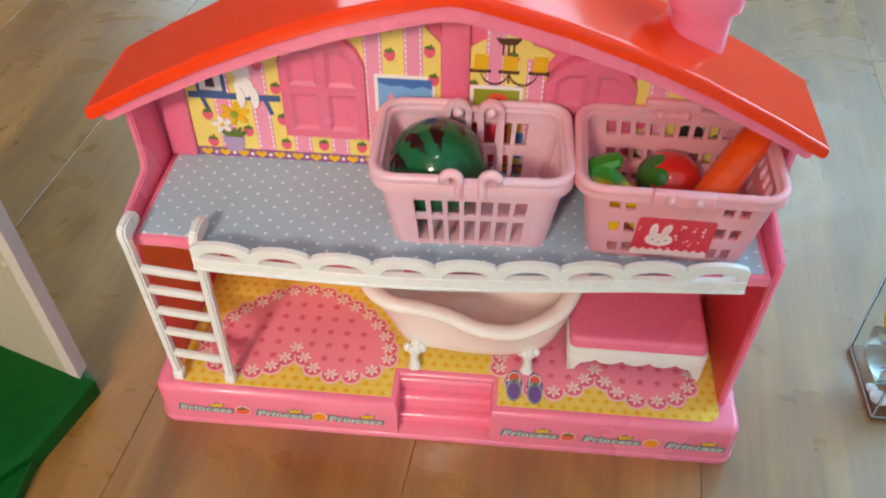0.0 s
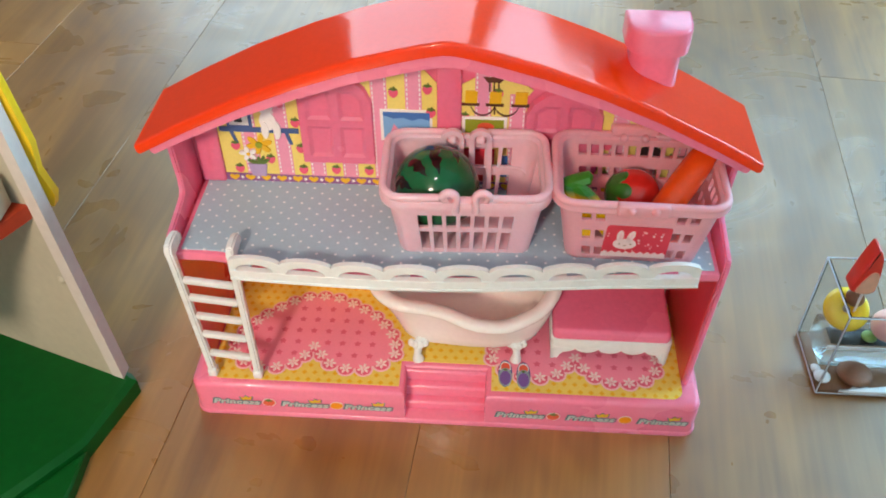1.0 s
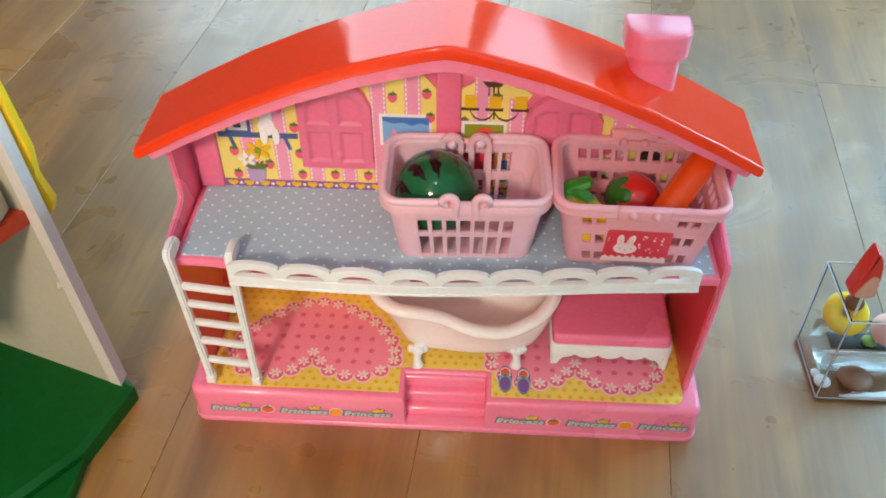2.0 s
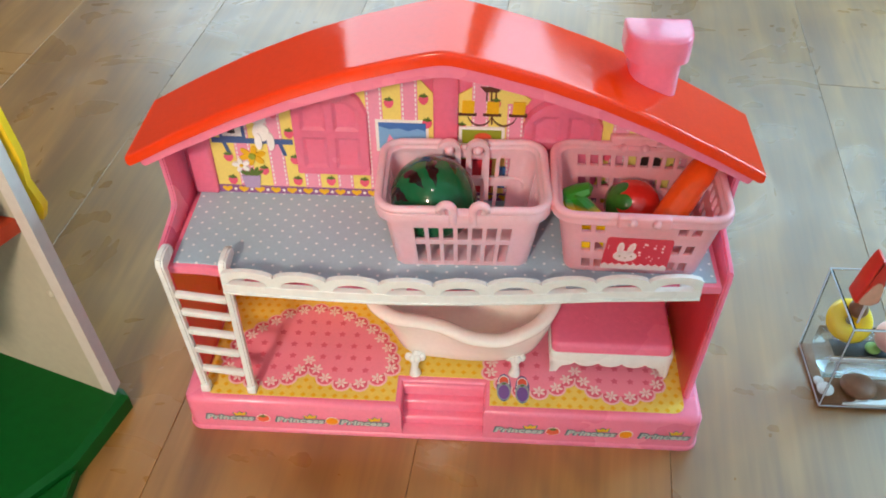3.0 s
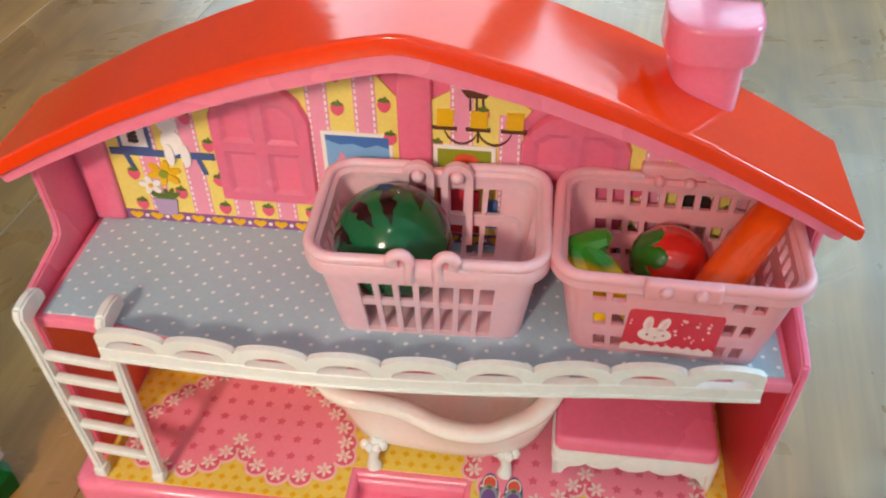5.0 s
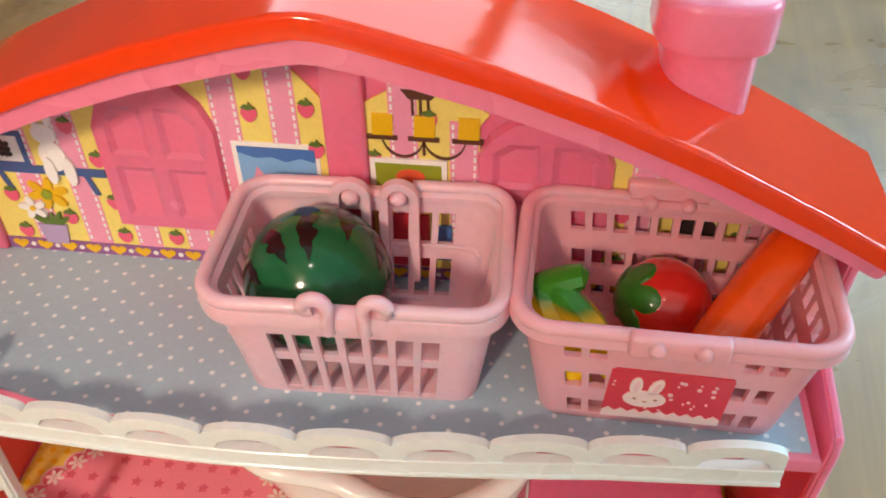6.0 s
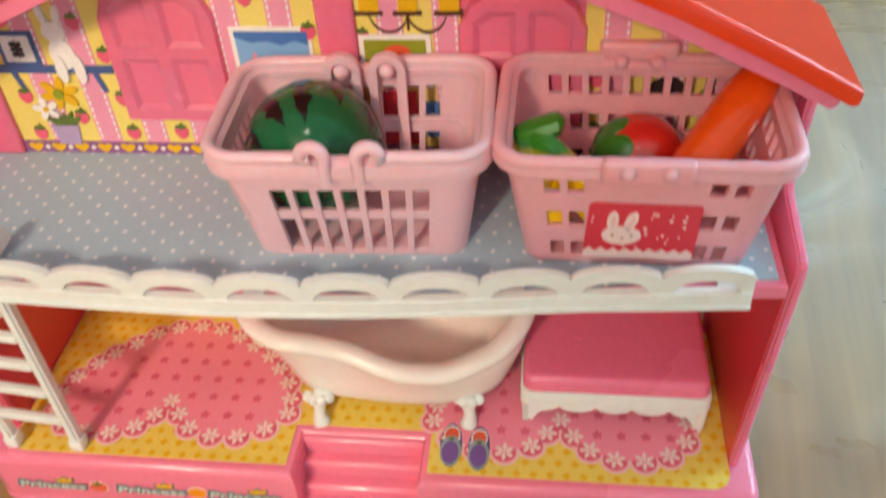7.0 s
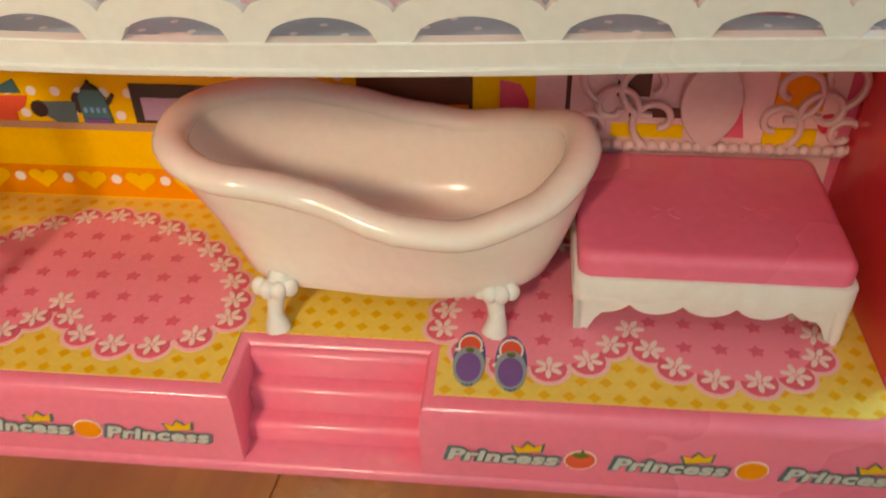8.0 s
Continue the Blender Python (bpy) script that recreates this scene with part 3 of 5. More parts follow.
# wallpaper
wy = on_wall(WY)
PAPERS = []
for pts in ([(-1.93, 1.80), (-0.11, 1.80), (-0.10, 2.82), (-0.21, 2.95), (-0.40, 3.12), (-0.9, 2.98), (-1.4, 2.76), (-1.93, 2.50)],
            [(0.085, 1.80), (0.60, 1.80), (0.60, 2.74), (0.64, 2.80), (0.58, 2.84), (0.50, 2.86), (0.40, 2.98), (0.23, 2.92), (0.085, 2.83)],
            [(1.20, 1.80), (1.95, 1.80), (1.95, 2.45), (1.20, 2.80)]):
    PAPERS.append(part("wallpaper", prism_bm(pts, wy, -0.006, 0.006), INK["yellow"], house, "yellow wallpaper with pink stripes and strawberries", flat_shade=True))
for k in range(14):
    xs = -1.672 + 0.275 * k
    hide = (-0.12 < xs < 0.09) or xs > 1.93 or 0.62 < xs < 1.16
    if hide:
        continue
    hi = min(roof_z(xs) - 0.2, 2.76 if 0.5 < xs < 0.66 else 4, 2.84 if 0.05 < xs < 0.12 else 4)
    own = PAPERS[0] if xs < 0 else PAPERS[1] if xs < 0.7 else PAPERS[2]
    x0, x1 = max(xs - 0.065, -1.925), xs + 0.065
    part("paper_stripe", prism_bm([(x0, 1.82), (x1, 1.82), (x1, hi), (x0, hi)], wy, 0.0, 0.009), INK["stripe"], own, flat_shade=True)
    dashes = bmesh.new()
    z = 1.90
    while z < hi - 0.03:
        for off in (-0.050, 0.050):
            prism_bm([(xs + off - 0.006, z), (xs + off + 0.006, z), (xs + off + 0.006, z + 0.026), (xs + off - 0.006, z + 0.026)], wy, 0.0, 0.0115, dashes)
        z += 0.043
    tagged(part("stitches", dashes, INK["white"], own, flat_shade=True), kind="stuff")
BERRY = flat_mesh("berry", [[(0.040 * math.sin(a) * (1 - 0.25 * math.cos(a + math.pi)) * 0.95, 0.042 * math.cos(a) - 0.004) for a in (2 * math.pi * i / 18 for i in range(18))]], INK["berry"], 0.004)
SPRIG = flat_mesh("sprig", [[(-0.036, 0.030), (-0.012, 0.022), (0.0, 0.018), (0.014, 0.022), (0.036, 0.030), (0.016, 0.044), (0.006, 0.062), (-0.004, 0.044), (-0.020, 0.046)]], INK["leaf"], 0.006)
for x, z, own in ((-1.80, 2.17, 0), (-1.80, 1.93, 0), (-1.38, 2.61, 0), (-1.27, 2.42, 0), (-1.25, 2.16, 0), (-1.52, 2.04, 0), (-1.25, 1.94, 0), (-0.97, 1.95, 0), (-0.69, 1.95, 0),
                  (-0.455, 2.74, 0), (-0.185, 2.78, 0), (-0.45, 2.96, 0), (-0.16, 2.56, 0), (-0.43, 2.2, 0), (-0.18, 2.0, 0), (0.37, 2.76, 1), (0.11, 2.53, 1), (0.37, 2.3, 1), (0.37, 2.0, 1),
                  (1.27, 2.3, 2), (1.27, 2.0, 2), (1.54, 2.15, 2), (1.81, 2.2, 2)):
    piece("strawberry", BERRY, PAPERS[own], x, WY - 0.0115, z)
    piece("strawberry_leaf", SPRIG, PAPERS[own], x, WY - 0.0115, z)
# purple border with hearts
for x0, x1, own in ((-1.93, -0.11, 0), (0.085, 1.95, 1)):
    part("paper_border", prism_bm([(x0, 1.80), (x1, 1.80), (x1, 1.875), (x0, 1.875)], wy, 0.0, 0.013), INK["purple"], PAPERS[own], flat_shade=True)
HEART_PTS = [(0.044 * math.sin(a) ** 3, 0.036 * (0.81 * math.cos(a) - 0.31 * math.cos(2 * a) - 0.125 * math.cos(3 * a) - 0.06 * math.cos(4 * a)) + 0.002) for a in (2 * math.pi * i / 20 for i in range(20))]
HEART = flat_mesh("heart", [HEART_PTS], INK["gold"], 0.004)
PEARL = flat_mesh("pearl", [disc(0, 0, 0.014, 10)], INK["white"], 0.004)
for k in range(28):
    x = -1.86 + 0.137 * k
    if -0.2 < x < 0.12 or x > 1.9:
        continue
    piece("border_heart", HEART, PAPERS[0 if x < 0 else 1], x, WY - 0.014, 1.838)
    if k < 27:
        piece("border_pearl", PEARL, PAPERS[0 if x < 0 else 1], x + 0.068, WY - 0.014, 1.838)

# pictures printed on the paper


def printed(name, pts, colour, level, own=0, flat=True):
    return part(name, prism_bm(pts, wy, 0.0, 0.014 + 0.003 * level), INK[colour], PAPERS[own], flat_shade=True)


def rect(x0, x1, z0, z1):
    return [(x0, z0), (x1, z0), (x1, z1), (x0, z1)]


printed("shelf_print", rect(-1.91, -1.25, 2.315, 2.36), "navy", 1)
printed("shelf_bracket", [(-1.83, 2.315), (-1.80, 2.315), (-1.77, 2.20), (-1.80, 2.20)], "navy", 0)
printed("shelf_bracket", [(-1.37, 2.315), (-1.34, 2.315), (-1.31, 2.20), (-1.34, 2.20)], "navy", 0)
printed("frame_print", rect(-1.84, -1.63, 2.36, 2.56), "navy", 1)
printed("frame_mount", rect(-1.815, -1.655, 2.385, 2.535), "white", 2)
printed("frame_motif", disc(-1.735, 2.46, 0.012, 8, 0.055), "dark", 3)
for i in range(6):
    printed("frame_motif", disc(-1.755 + 0.04 * (i % 2), 2.43 + 0.03 * (i // 2), 0.014, 8), "dark", 4)
# soft toy: a plain pale shape
printed("soft_toy_print", disc(-1.50, 2.56, 0.062, 18, 0.058), "white", 3)
for x, lean in ((-1.535, 0.16), (-1.455, -0.2)):
    printed("soft_toy_print", disc(x, 2.655, 0.019, 12, 0.055, lean), "white", 4)
printed("soft_toy_print", disc(-1.495, 2.43, 0.068, 18, 0.09), "white", 2)
printed("soft_toy_print", disc(-1.425, 2.345, 0.03, 14, 0.085), "white", 5)
printed("soft_toy_print", disc(-1.525, 2.345, 0.03, 14, 0.08), "white", 6)
for i in range(6):
    a = math.pi * i / 3 + 0.3
    printed("petal_print", disc(-1.60 + 0.068 * math.cos(a), 2.19 + 0.052 * math.sin(a), 0.05, 10, 0.025, a), "gold", 1 + 0.5 * i)
printed("petal_heart", disc(-1.60, 2.19, 0.03, 12), "green", 5)
for i in range(5):
    a = 2 * math.pi * i / 5 + 0.5
    printed("white_petal", disc(-1.70 + 0.045 * math.cos(a), 2.10 + 0.04 * math.sin(a), 0.034, 10, 0.02, a), "white", 5.5 + 0.4 * i)
printed("white_petal_heart", disc(-1.70, 2.10, 0.016, 10), "gold", 8)
for i, a in enumerate((-0.9, -0.4, 0.1, 0.5, 0.9)):
    printed("flower_leaf", disc(-1.635 + 0.075 * a, 2.015 + 0.012 * (i % 2), 0.016, 8, 0.05, -a), "leaf", 0.5 + 0.3 * i)
printed("flower_pot", [(-1.70, 1.86), (-1.58, 1.86), (-1.56, 1.985), (-1.72, 1.985)], "lilac", 2)
printed("picture_print", rect(-0.57, -0.15, 2.28, 2.585), "white", 0)
printed("picture_sea", rect(-0.545, -0.17, 2.305, 2.56), "sky", 1)
printed("picture_water", [(-0.545, 2.56), (-0.17, 2.56), (-0.17, 2.49), (-0.24, 2.51), (-0.31, 2.485), (-0.38, 2.51), (-0.46, 2.50), (-0.545, 2.53)], "blue", 2)
printed("picture_shell", [(-0.50, 2.33), (-0.40, 2.36), (-0.46, 2.45)], "stripe", 2)
# chandelier and green picture
for x in (0.155, 0.345, 0.545):
    printed("lamp_shade_print", [(x - 0.045, 2.67), (x + 0.05, 2.67), (x + 0.055, 2.78), (x - 0.04, 2.78)], "gold", 1, 1)
    printed("lamp_dish_print", rect(x - 0.07, x + 0.07, 2.648, 2.668), "brown", 2, 1)
printed("lamp_cap_print", [(0.25, 2.91), (0.42, 2.91), (0.385, 2.865), (0.285, 2.865)], "brown", 1, 1)
for x in (0.30, 0.335, 0.37):
    printed("lamp_chain_print", rect(x - 0.006, x + 0.006, 2.78, 2.87), "brown", 0, 1)
for x0 in (0.155, 0.345):
    arm = [(x0 + 0.19 * i / 10, 2.648 - 0.085 * math.sin(math.pi * i / 10) ** 0.6) for i in range(11)]
    arm += [(x, z - 0.012) for x, z in arm[::-1]]
    printed("lamp_arm_print", arm, "brown", 1, 1)
printed("lamp_drop_print", rect(0.339, 0.351, 2.57, 2.65), "brown", 1, 1)
printed("picture_print", rect(0.09, 0.45, 2.25, 2.545), "white", 2, 1)
printed("picture_meadow", rect(0.115, 0.425, 2.275, 2.52), "green", 3, 1)
printed("picture_bloom", disc(0.28, 2.45, 0.07, 12, 0.045), "coral", 4, 1)
# tall cupboard print seen between the slots of the baskets
printed("cupboard_print", rect(0.02 + 0.09, 0.36, 1.90, 2.22), "scarlet", 4, 1)
printed("bottle_print", rect(0.40, 0.47, 1.95, 2.16), "blue", 4, 1)
printed("bottle_print", rect(0.50, 0.57, 1.95, 2.16), "violet", 4, 1)
printed("cat_shape_print", disc(1.62, 2.22, 0.10, 16, 0.10), "dark", 3, 2)

# lower back wall print
ly = on_wall(LOW_Y)
lower = part("kitchen_print", prism_bm(rect(-2.02, 2.05, FLOOR_Z, 1.64), ly, -0.006, 0.006), INK["amber"], house, "amber card printed with a kitchen", flat_shade=True)


def kitchen(name, pts, colour, level):
    return part(name, prism_bm(pts, ly, 0.0, 0.007 + 0.003 * level), INK[colour], lower, flat_shade=True)


kitchen("skirting_print", rect(-2.02, 0.0, 0.43, 0.60), "orange", 0)
HEART_B = flat_mesh("heart", [[(u * 1.75, v * 1.7) for u, v in HEART_PTS]], INK["amber"], 0.003)
PEARL_B = flat_mesh("pearl", [disc(0, 0, 0.027, 12)], INK["white"], 0.003)
for k in range(8):
    piece("skirting_heart", HEART_B, lower, -1.865 + 0.245 * k, LOW_Y - 0.010, 0.53)
    piece("skirting_pearl", PEARL_B, lower, -1.742 + 0.245 * k, LOW_Y - 0.010, 0.535)
kitchen("shelf_line", rect(-1.79, 0.1, 0.805, 0.842), "tan", 1)
POLKA = flat_mesh("polka", [disc(0, 0, 0.024, 12)], INK["white"], 0.002)
for k in range(18):
    for j in range(6):
        piece("polka", POLKA, lower, -1.95 + 0.115 * k + 0.057 * (j % 2), LOW_Y - 0.0065, 0.885 + 0.115 * j)
kitchen("bowl_print", [(-1.82, 0.965), (-1.575, 0.975), (-1.60, 0.92), (-1.65, 0.885), (-1.65, 0.845), (-1.75, 0.845), (-1.75, 0.885), (-1.79, 0.92)], "coral", 2)
kitchen("bowl_print", [(-1.80, 0.985), (-1.60, 0.99), (-1.62, 1.06), (-1.70, 1.02)], "teal", 3)
kitchen("pan_print", [(-1.56, 0.945), (-1.35, 0.95), (-1.36, 0.845), (-1.46, 0.845), (-1.53, 0.89)], "slate", 2)
kitchen("pan_handle", disc(-1.53, 0.91, 0.042, 12), "dark", 3)
kitchen("pot_body", [(-1.325, 0.85), (-1.185, 0.85), (-1.20, 0.98), (-1.225, 1.02), (-1.30, 1.02), (-1.325, 0.98)], "teal", 4)
kitchen("pot_foot", rect(-1.315, -1.195, 0.85, 0.872), "violet", 6)
kitchen("pot_lid", [(-1.305, 1.02), (-1.22, 1.02), (-1.255, 1.05), (-1.265, 1.065), (-1.275, 1.05)], "dark", 6)
kitchen("pot_handle", disc(-1.335, 0.945, 0.032, 12, 0.055), "dark", 1)
kitchen("pot_spout", [(-1.185, 0.94), (-1.155, 0.985), (-1.165, 1.0), (-1.195, 0.965)], "dark", 5)
for x in (-1.30, -1.27, -1.24, -1.21):
    kitchen("pot_band", rect(x - 0.008, x + 0.008, 0.905, 0.93), "sky", 6)
kitchen("oven_print", rect(-1.075, -0.55, 0.852, 1.05), "dark", 2)
kitchen("oven_door", rect(-1.03, -0.68, 0.87, 0.985), "lilac", 3)
kitchen("cupboard_print", rect(-0.03, 0.482, 0.42, 1.5), "brown", 2)
kitchen("drawer_print", rect(0.26, 0.465, 0.955, 0.995), "orange", 3)
kitchen("drawer_print", rect(0.0, 0.22, 0.955, 0.995), "orange", 3)
kitchen("box_print", [(0.60, 0.94), (0.735, 0.94), (0.725, 1.03), (0.69, 1.10), (0.60, 1.12)], "berry", 2)
kitchen("panel_print", rect(0.755, 2.05, 0.5, 1.64), "halo", 1)
kitchen("stripe_print", rect(0.885, 0.905, 0.6, 1.6), "brown", 2)
kitchen("block_print", rect(1.10, 1.24, 1.06, 1.22), "brown", 2)
kitchen("block_print", rect(1.09, 1.40, 0.865, 0.93), "amber", 3)
kitchen("block_print", rect(1.16, 1.40, 0.965, 1.01), "brown", 4)
kitchen("block_print", [(1.48, 0.88), (1.66, 0.88), (1.62, 1.08), (1.54, 1.10)], "berry", 5)
kitchen("block_print", rect(1.76, 1.96, 1.02, 1.24), "orange", 6)
kitchen("block_print", rect(1.74, 1.96, 0.84, 0.93), "amber", 7)
kitchen("block_print", disc(2.0, 0.96, 0.045, 12), "scarlet", 8)

# railing along the shelf


def rail_y(x):
    u = (x + 1.62) / 3.57
    return 0.075 - 0.045 * math.sin(math.pi * min(u / 0.8, 1)) + 0.21 * max(0, u - 0.3) ** 1.5


RX0, RX1, RB = -1.64, 1.95, 1.755


def along(x0, x1, lo, hi, t, n=10, bm=None, back=None):
    """A strip that follows the railing between two heights."""
    bm = bm or bmesh.new()
    rows = []
    for i in range(n + 1):
        x = x0 + (x1 - x0) * i / n
        y = rail_y(x)
        a, b = (lo(x), hi(x))
        rows.append([bm.verts.new(p) for p in ((x, y - t, a), (x, y - t, b), (x, y + t, b), (x, y + t, a))])
    for r0, r1 in zip(rows, rows[1:]):
        for j in range(4):
            bm.faces.new((r0[j], r0[(j + 1) % 4], r1[(j + 1) % 4], r1[j]))
    bm.faces.new(rows[0])
    bm.faces.new(rows[-1][::-1])
    return bm


bar = along(RX0, RX1, lambda x: RB, lambda x: RB + 0.085, 0.028, 40)
along(RX0, RX1, lambda x: RB - 0.01, lambda x: RB + 0.012, 0.04, 40, bar)
bmesh.ops.bevel(bar, geom=[e for e in bar.edges], offset=0.004, segments=1, affect="EDGES")
railing = part("railing", bar, WHITE, house, "white plastic scalloped balcony railing")
# clips that tie the railing to the shelf
for x in (-1.55, -0.3, 0.9, 1.86):
    part("rail_clip", box_bm(x - 0.05, x + 0.05, rail_y(x), rail_y(x) + 0.13, RB + 0.004, RB + 0.05, 0.008), WHITE, railing)
N_ARCH = 9
for k in range(N_ARCH):
    a0 = RX0 + (RX1 - RX0) * k / N_ARCH
    a1 = RX0 + (RX1 - RX0) * (k + 1) / N_ARCH
    w = a1 - a0
    lo = RB + 0.078

    def crown(x, a0=a0, w=w):
        u = min(max((x - a0) / w, 0), 1)
        return RB + 0.166 + 0.058 * math.sin(math.pi * u) ** 0.5

    def hole(x, a0=a0, w=w):
        u = min(max((x - a0 - 0.12 * w) / (0.76 * w), 0), 1)
        return RB + 0.086 + 0.07 * math.sin(math.pi * u) ** 0.45

    arch = along(a0, a0 + 0.12 * w, lambda x: lo, crown, 0.02, 3)
    along(a0 + 0.12 * w, a1 - 0.12 * w, hole, crown, 0.02, 14, arch)
    along(a1 - 0.12 * w, a1, lambda x: lo, crown, 0.02, 3, arch)
    part("arch", arch, WHITE, railing)
# lettering on the base front
FACE_Y = 0.038


def letters(body, width, grow):
    """The outline of a word in the built-in font, slanted, as a flat bmesh about its middle."""
    cu = bpy.data.curves.new("word", "FONT")
    cu.body, cu.size, cu.offset, cu.shear, cu.extrude = body, 1.0, grow, 0.2, 0.0
    cu.resolution_u, cu.space_character = 3, 1.08
    ob = new("word", cu)
    dep = bpy.context.evaluated_depsgraph_get()
    me = bpy.data.meshes.new_from_object(ob.evaluated_get(dep))
    bm = bmesh.new()
    bm.from_mesh(me)
    bpy.data.objects.remove(ob)
    xs = [v.co.x for v in bm.verts]
    mid, wide = (min(xs) + max(xs)) / 2, max(xs) - min(xs)
    for v in bm.verts:
        v.co = Vector(((v.co.x - mid) * width / wide, 0, (v.co.y - 0.33) * width / wide * 0.76))
    return bm


def word_mesh(name, width, grow, mat, lift):
    bm = letters("Princess", width, grow)
    for v in bm.verts:
        v.co.y = -lift
    bmesh.ops.scale(bm, vec=(DM, DM, DM), verts=bm.verts)
    for f in bm.faces:
        f.normal_update()
        if f.normal.y > 0:
            f.normal_flip()
    me = bpy.data.meshes.new(name)
    bm.to_mesh(me)
    bm.free()
    me.materials.append(mat)
    return me


WORD = word_mesh("word", 0.42, 0.045, INK["silver"], 0.006)
WORD_EDGE = word_mesh("word_edge", 0.455, 0.12, INK["slate"], 0.003)
CROWN_PTS = [(-0.044, -0.020), (0.044, -0.020), (0.054, 0.014), (0.024, 0.002), (0.002, 0.028), (-0.022, 0.002), (-0.052, 0.014)]
CROWN = flat_mesh("crown", [CROWN_PTS], INK["gold"], 0.006)
CROWN_EDGE = flat_mesh("crown_edge", [[(u * 1.22, v * 1.3) for u, v in CROWN_PTS]], INK["slate"], 0.003)
for x in (-1.85, -1.23, -0.665, 0.683, 1.305, 1.93):
    piece("word_edge", WORD_EDGE, base, x, FACE_Y, 0.185)
    piece("word", WORD, base, x, FACE_Y, 0.185)
    piece("crown_edge", CROWN_EDGE, base, x + 0.095, FACE_Y, 0.240, (0, -8, 0), 1.0)
    piece("crown", CROWN, base, x + 0.095, FACE_Y, 0.240, (0, -8, 0), 1.0)
FRUIT = {c: flat_mesh("fruit", [disc(0, 0, 0.056, 16, 0.046, 0.25)], INK[c], 0.006) for c in ("coral", "orange")}
FRUIT_EDGE = flat_mesh("fruit_edge", [disc(0, 0, 0.062, 16, 0.053, 0.25)], INK["petal"], 0.003)
for x, c in ((-1.555, "coral"), (-0.947, "orange"), (0.975, "coral"), (1.603, "orange")):
    piece("fruit_edge", FRUIT_EDGE, base, x, FACE_Y, 0.19)
    piece("fruit", FRUIT[c], base, x, FACE_Y, 0.19)
    if c == "coral":
        piece("fruit_leaf", SPRIG, base, x, FACE_Y - 0.002, 0.188)

# ---- ladder ----
ladder = thing("toy_ladder", (-1.85, 0.15, 0.42), "white plastic toy ladder hooked on the balcony edge", "ladder")


def ladder_x(side, z):
    u = (z - 0.42) / 1.5
    return (-2.035 - 0.10 * u) if side < 0 else (-1.635 - 0.015 * u)


def ladder_y(z):
    return 0.145 + 0.02 * (z - 0.42)


for side in (-1, 1):
    bm = bmesh.new()
    pts = [(ladder_y(0.43) - 0.03, 0.425), (ladder_y(0.43) + 0.045, 0.425), (ladder_y(1.70) + 0.045, 1.70), (ladder_y(1.80) + 0.05, 1.82), (0.40, 1.83), (0.40, 1.90),
           (0.36, 1.945), (0.27, 1.965), (0.17, 1.955), (ladder_y(1.85) - 0.04, 1.90), (ladder_y(1.7) - 0.03, 1.80)]
    prism_bm(pts, lambda y, z, h, s=side: (ladder_x(s, z) + h, y, z), -0.03, 0.03, bm)
    bmesh.ops.recalc_face_normals(bm, faces=bm.faces)
    bmesh.ops.bevel(bm, geom=list(bm.edges), offset=0.014, segments=2, affect="EDGES")
    part("side_rail", bm, WHITE, ladder)
    part("foot", box_bm(ladder_x(side, 0.45) - 0.042, ladder_x(side, 0.45) + 0.042, 0.105, 0.195, 0.424, 0.52, 0.02, 2), WHITE, ladder)
for z in (1.585, 1.39, 1.175, 0.955, 0.715):
    x0, x1 = ladder_x(-1, z) + 0.03, ladder_x(1, z) - 0.03
    rb = box_bm(x0, x1, ladder_y(z) - 0.025, ladder_y(z) + 0.03, z - 0.03, z + 0.03, 0.018, 2)
    for v in rb.verts:
        v.co.z -= 0.05 * (v.co.x - x0) / (x1 - x0)
    part("rung", rb, WHITE, ladder)

# ---- bathtub ----
tub = thing("toy_bathtub", (0.15, 0.75, 0.43), "cream white plastic claw-foot toy bathtub", "bathtub")
TUB_C, TUB_A, TUB_B = (0.153, 0.775), 0.852, 0.510
TUB_TURN = Matrix.Translation((0.153, 0.775, 0)) @ Matrix.Rotation(radians(3.5), 4, "Z") @ Matrix.Translation((-0.153, -0.775, 0))
RIM = [(-0.72, 1.20), (-0.35, 1.165), (-0.05, 1.095), (0.25, 1.02), (0.52, 0.985), (0.8, 1.04), (1.05, 1.15)]


def rim_z(x):
    if x <= RIM[0][0]:
        return RIM[0][1]
    for (x0, z0), (x1, z1) in zip(RIM, RIM[1:]):
        if x <= x1:
            t = (x - x0) / (x1 - x0)
            t = t * t * (3 - 2 * t) * 0.5 + t * 0.5
            return z0 + (z1 - z0) * t
    return RIM[-1][1]


def waist(x, s):
    """How far the front side of the tub curves inwards, left of its middle."""
    return 0.095 * math.exp(-((x + 0.10) / 0.25) ** 2) * max(0.0, -s)


def tub_ring(bm, a, b, cx, drop, depth, low, n=72, sq=0.86):
    """One closed line round the tub; depth 0 is the rim, 1 the bottom at height low."""
    out = []
    for i in range(n):
        t = 2 * math.pi * i / n
        c, s = math.cos(t), math.sin(t)
        x = cx + a * math.copysign(abs(c) ** sq, c)
        y = TUB_C[1] + b * math.copysign(abs(s) ** sq, s) + waist(x, s) * (1 - 0.6 * depth)
        z0 = rim_z(TUB_C[0] + TUB_A * math.copysign(abs(c) ** 0.86, c)) - drop
        out.append(bm.verts.new((x, y, z0 * (1 - depth) + low * depth)))
    return out


def loft(bm, rings, cap=True):
    for r0, r1 in zip(rings, rings[1:]):
        n = len(r0)
        for i in range(n):
            bm.faces.new((r0[i], r0[(i + 1) % n], r1[(i + 1) % n], r1[i]))
    if cap:
        bm.faces.new(rings[-1])
    return bm


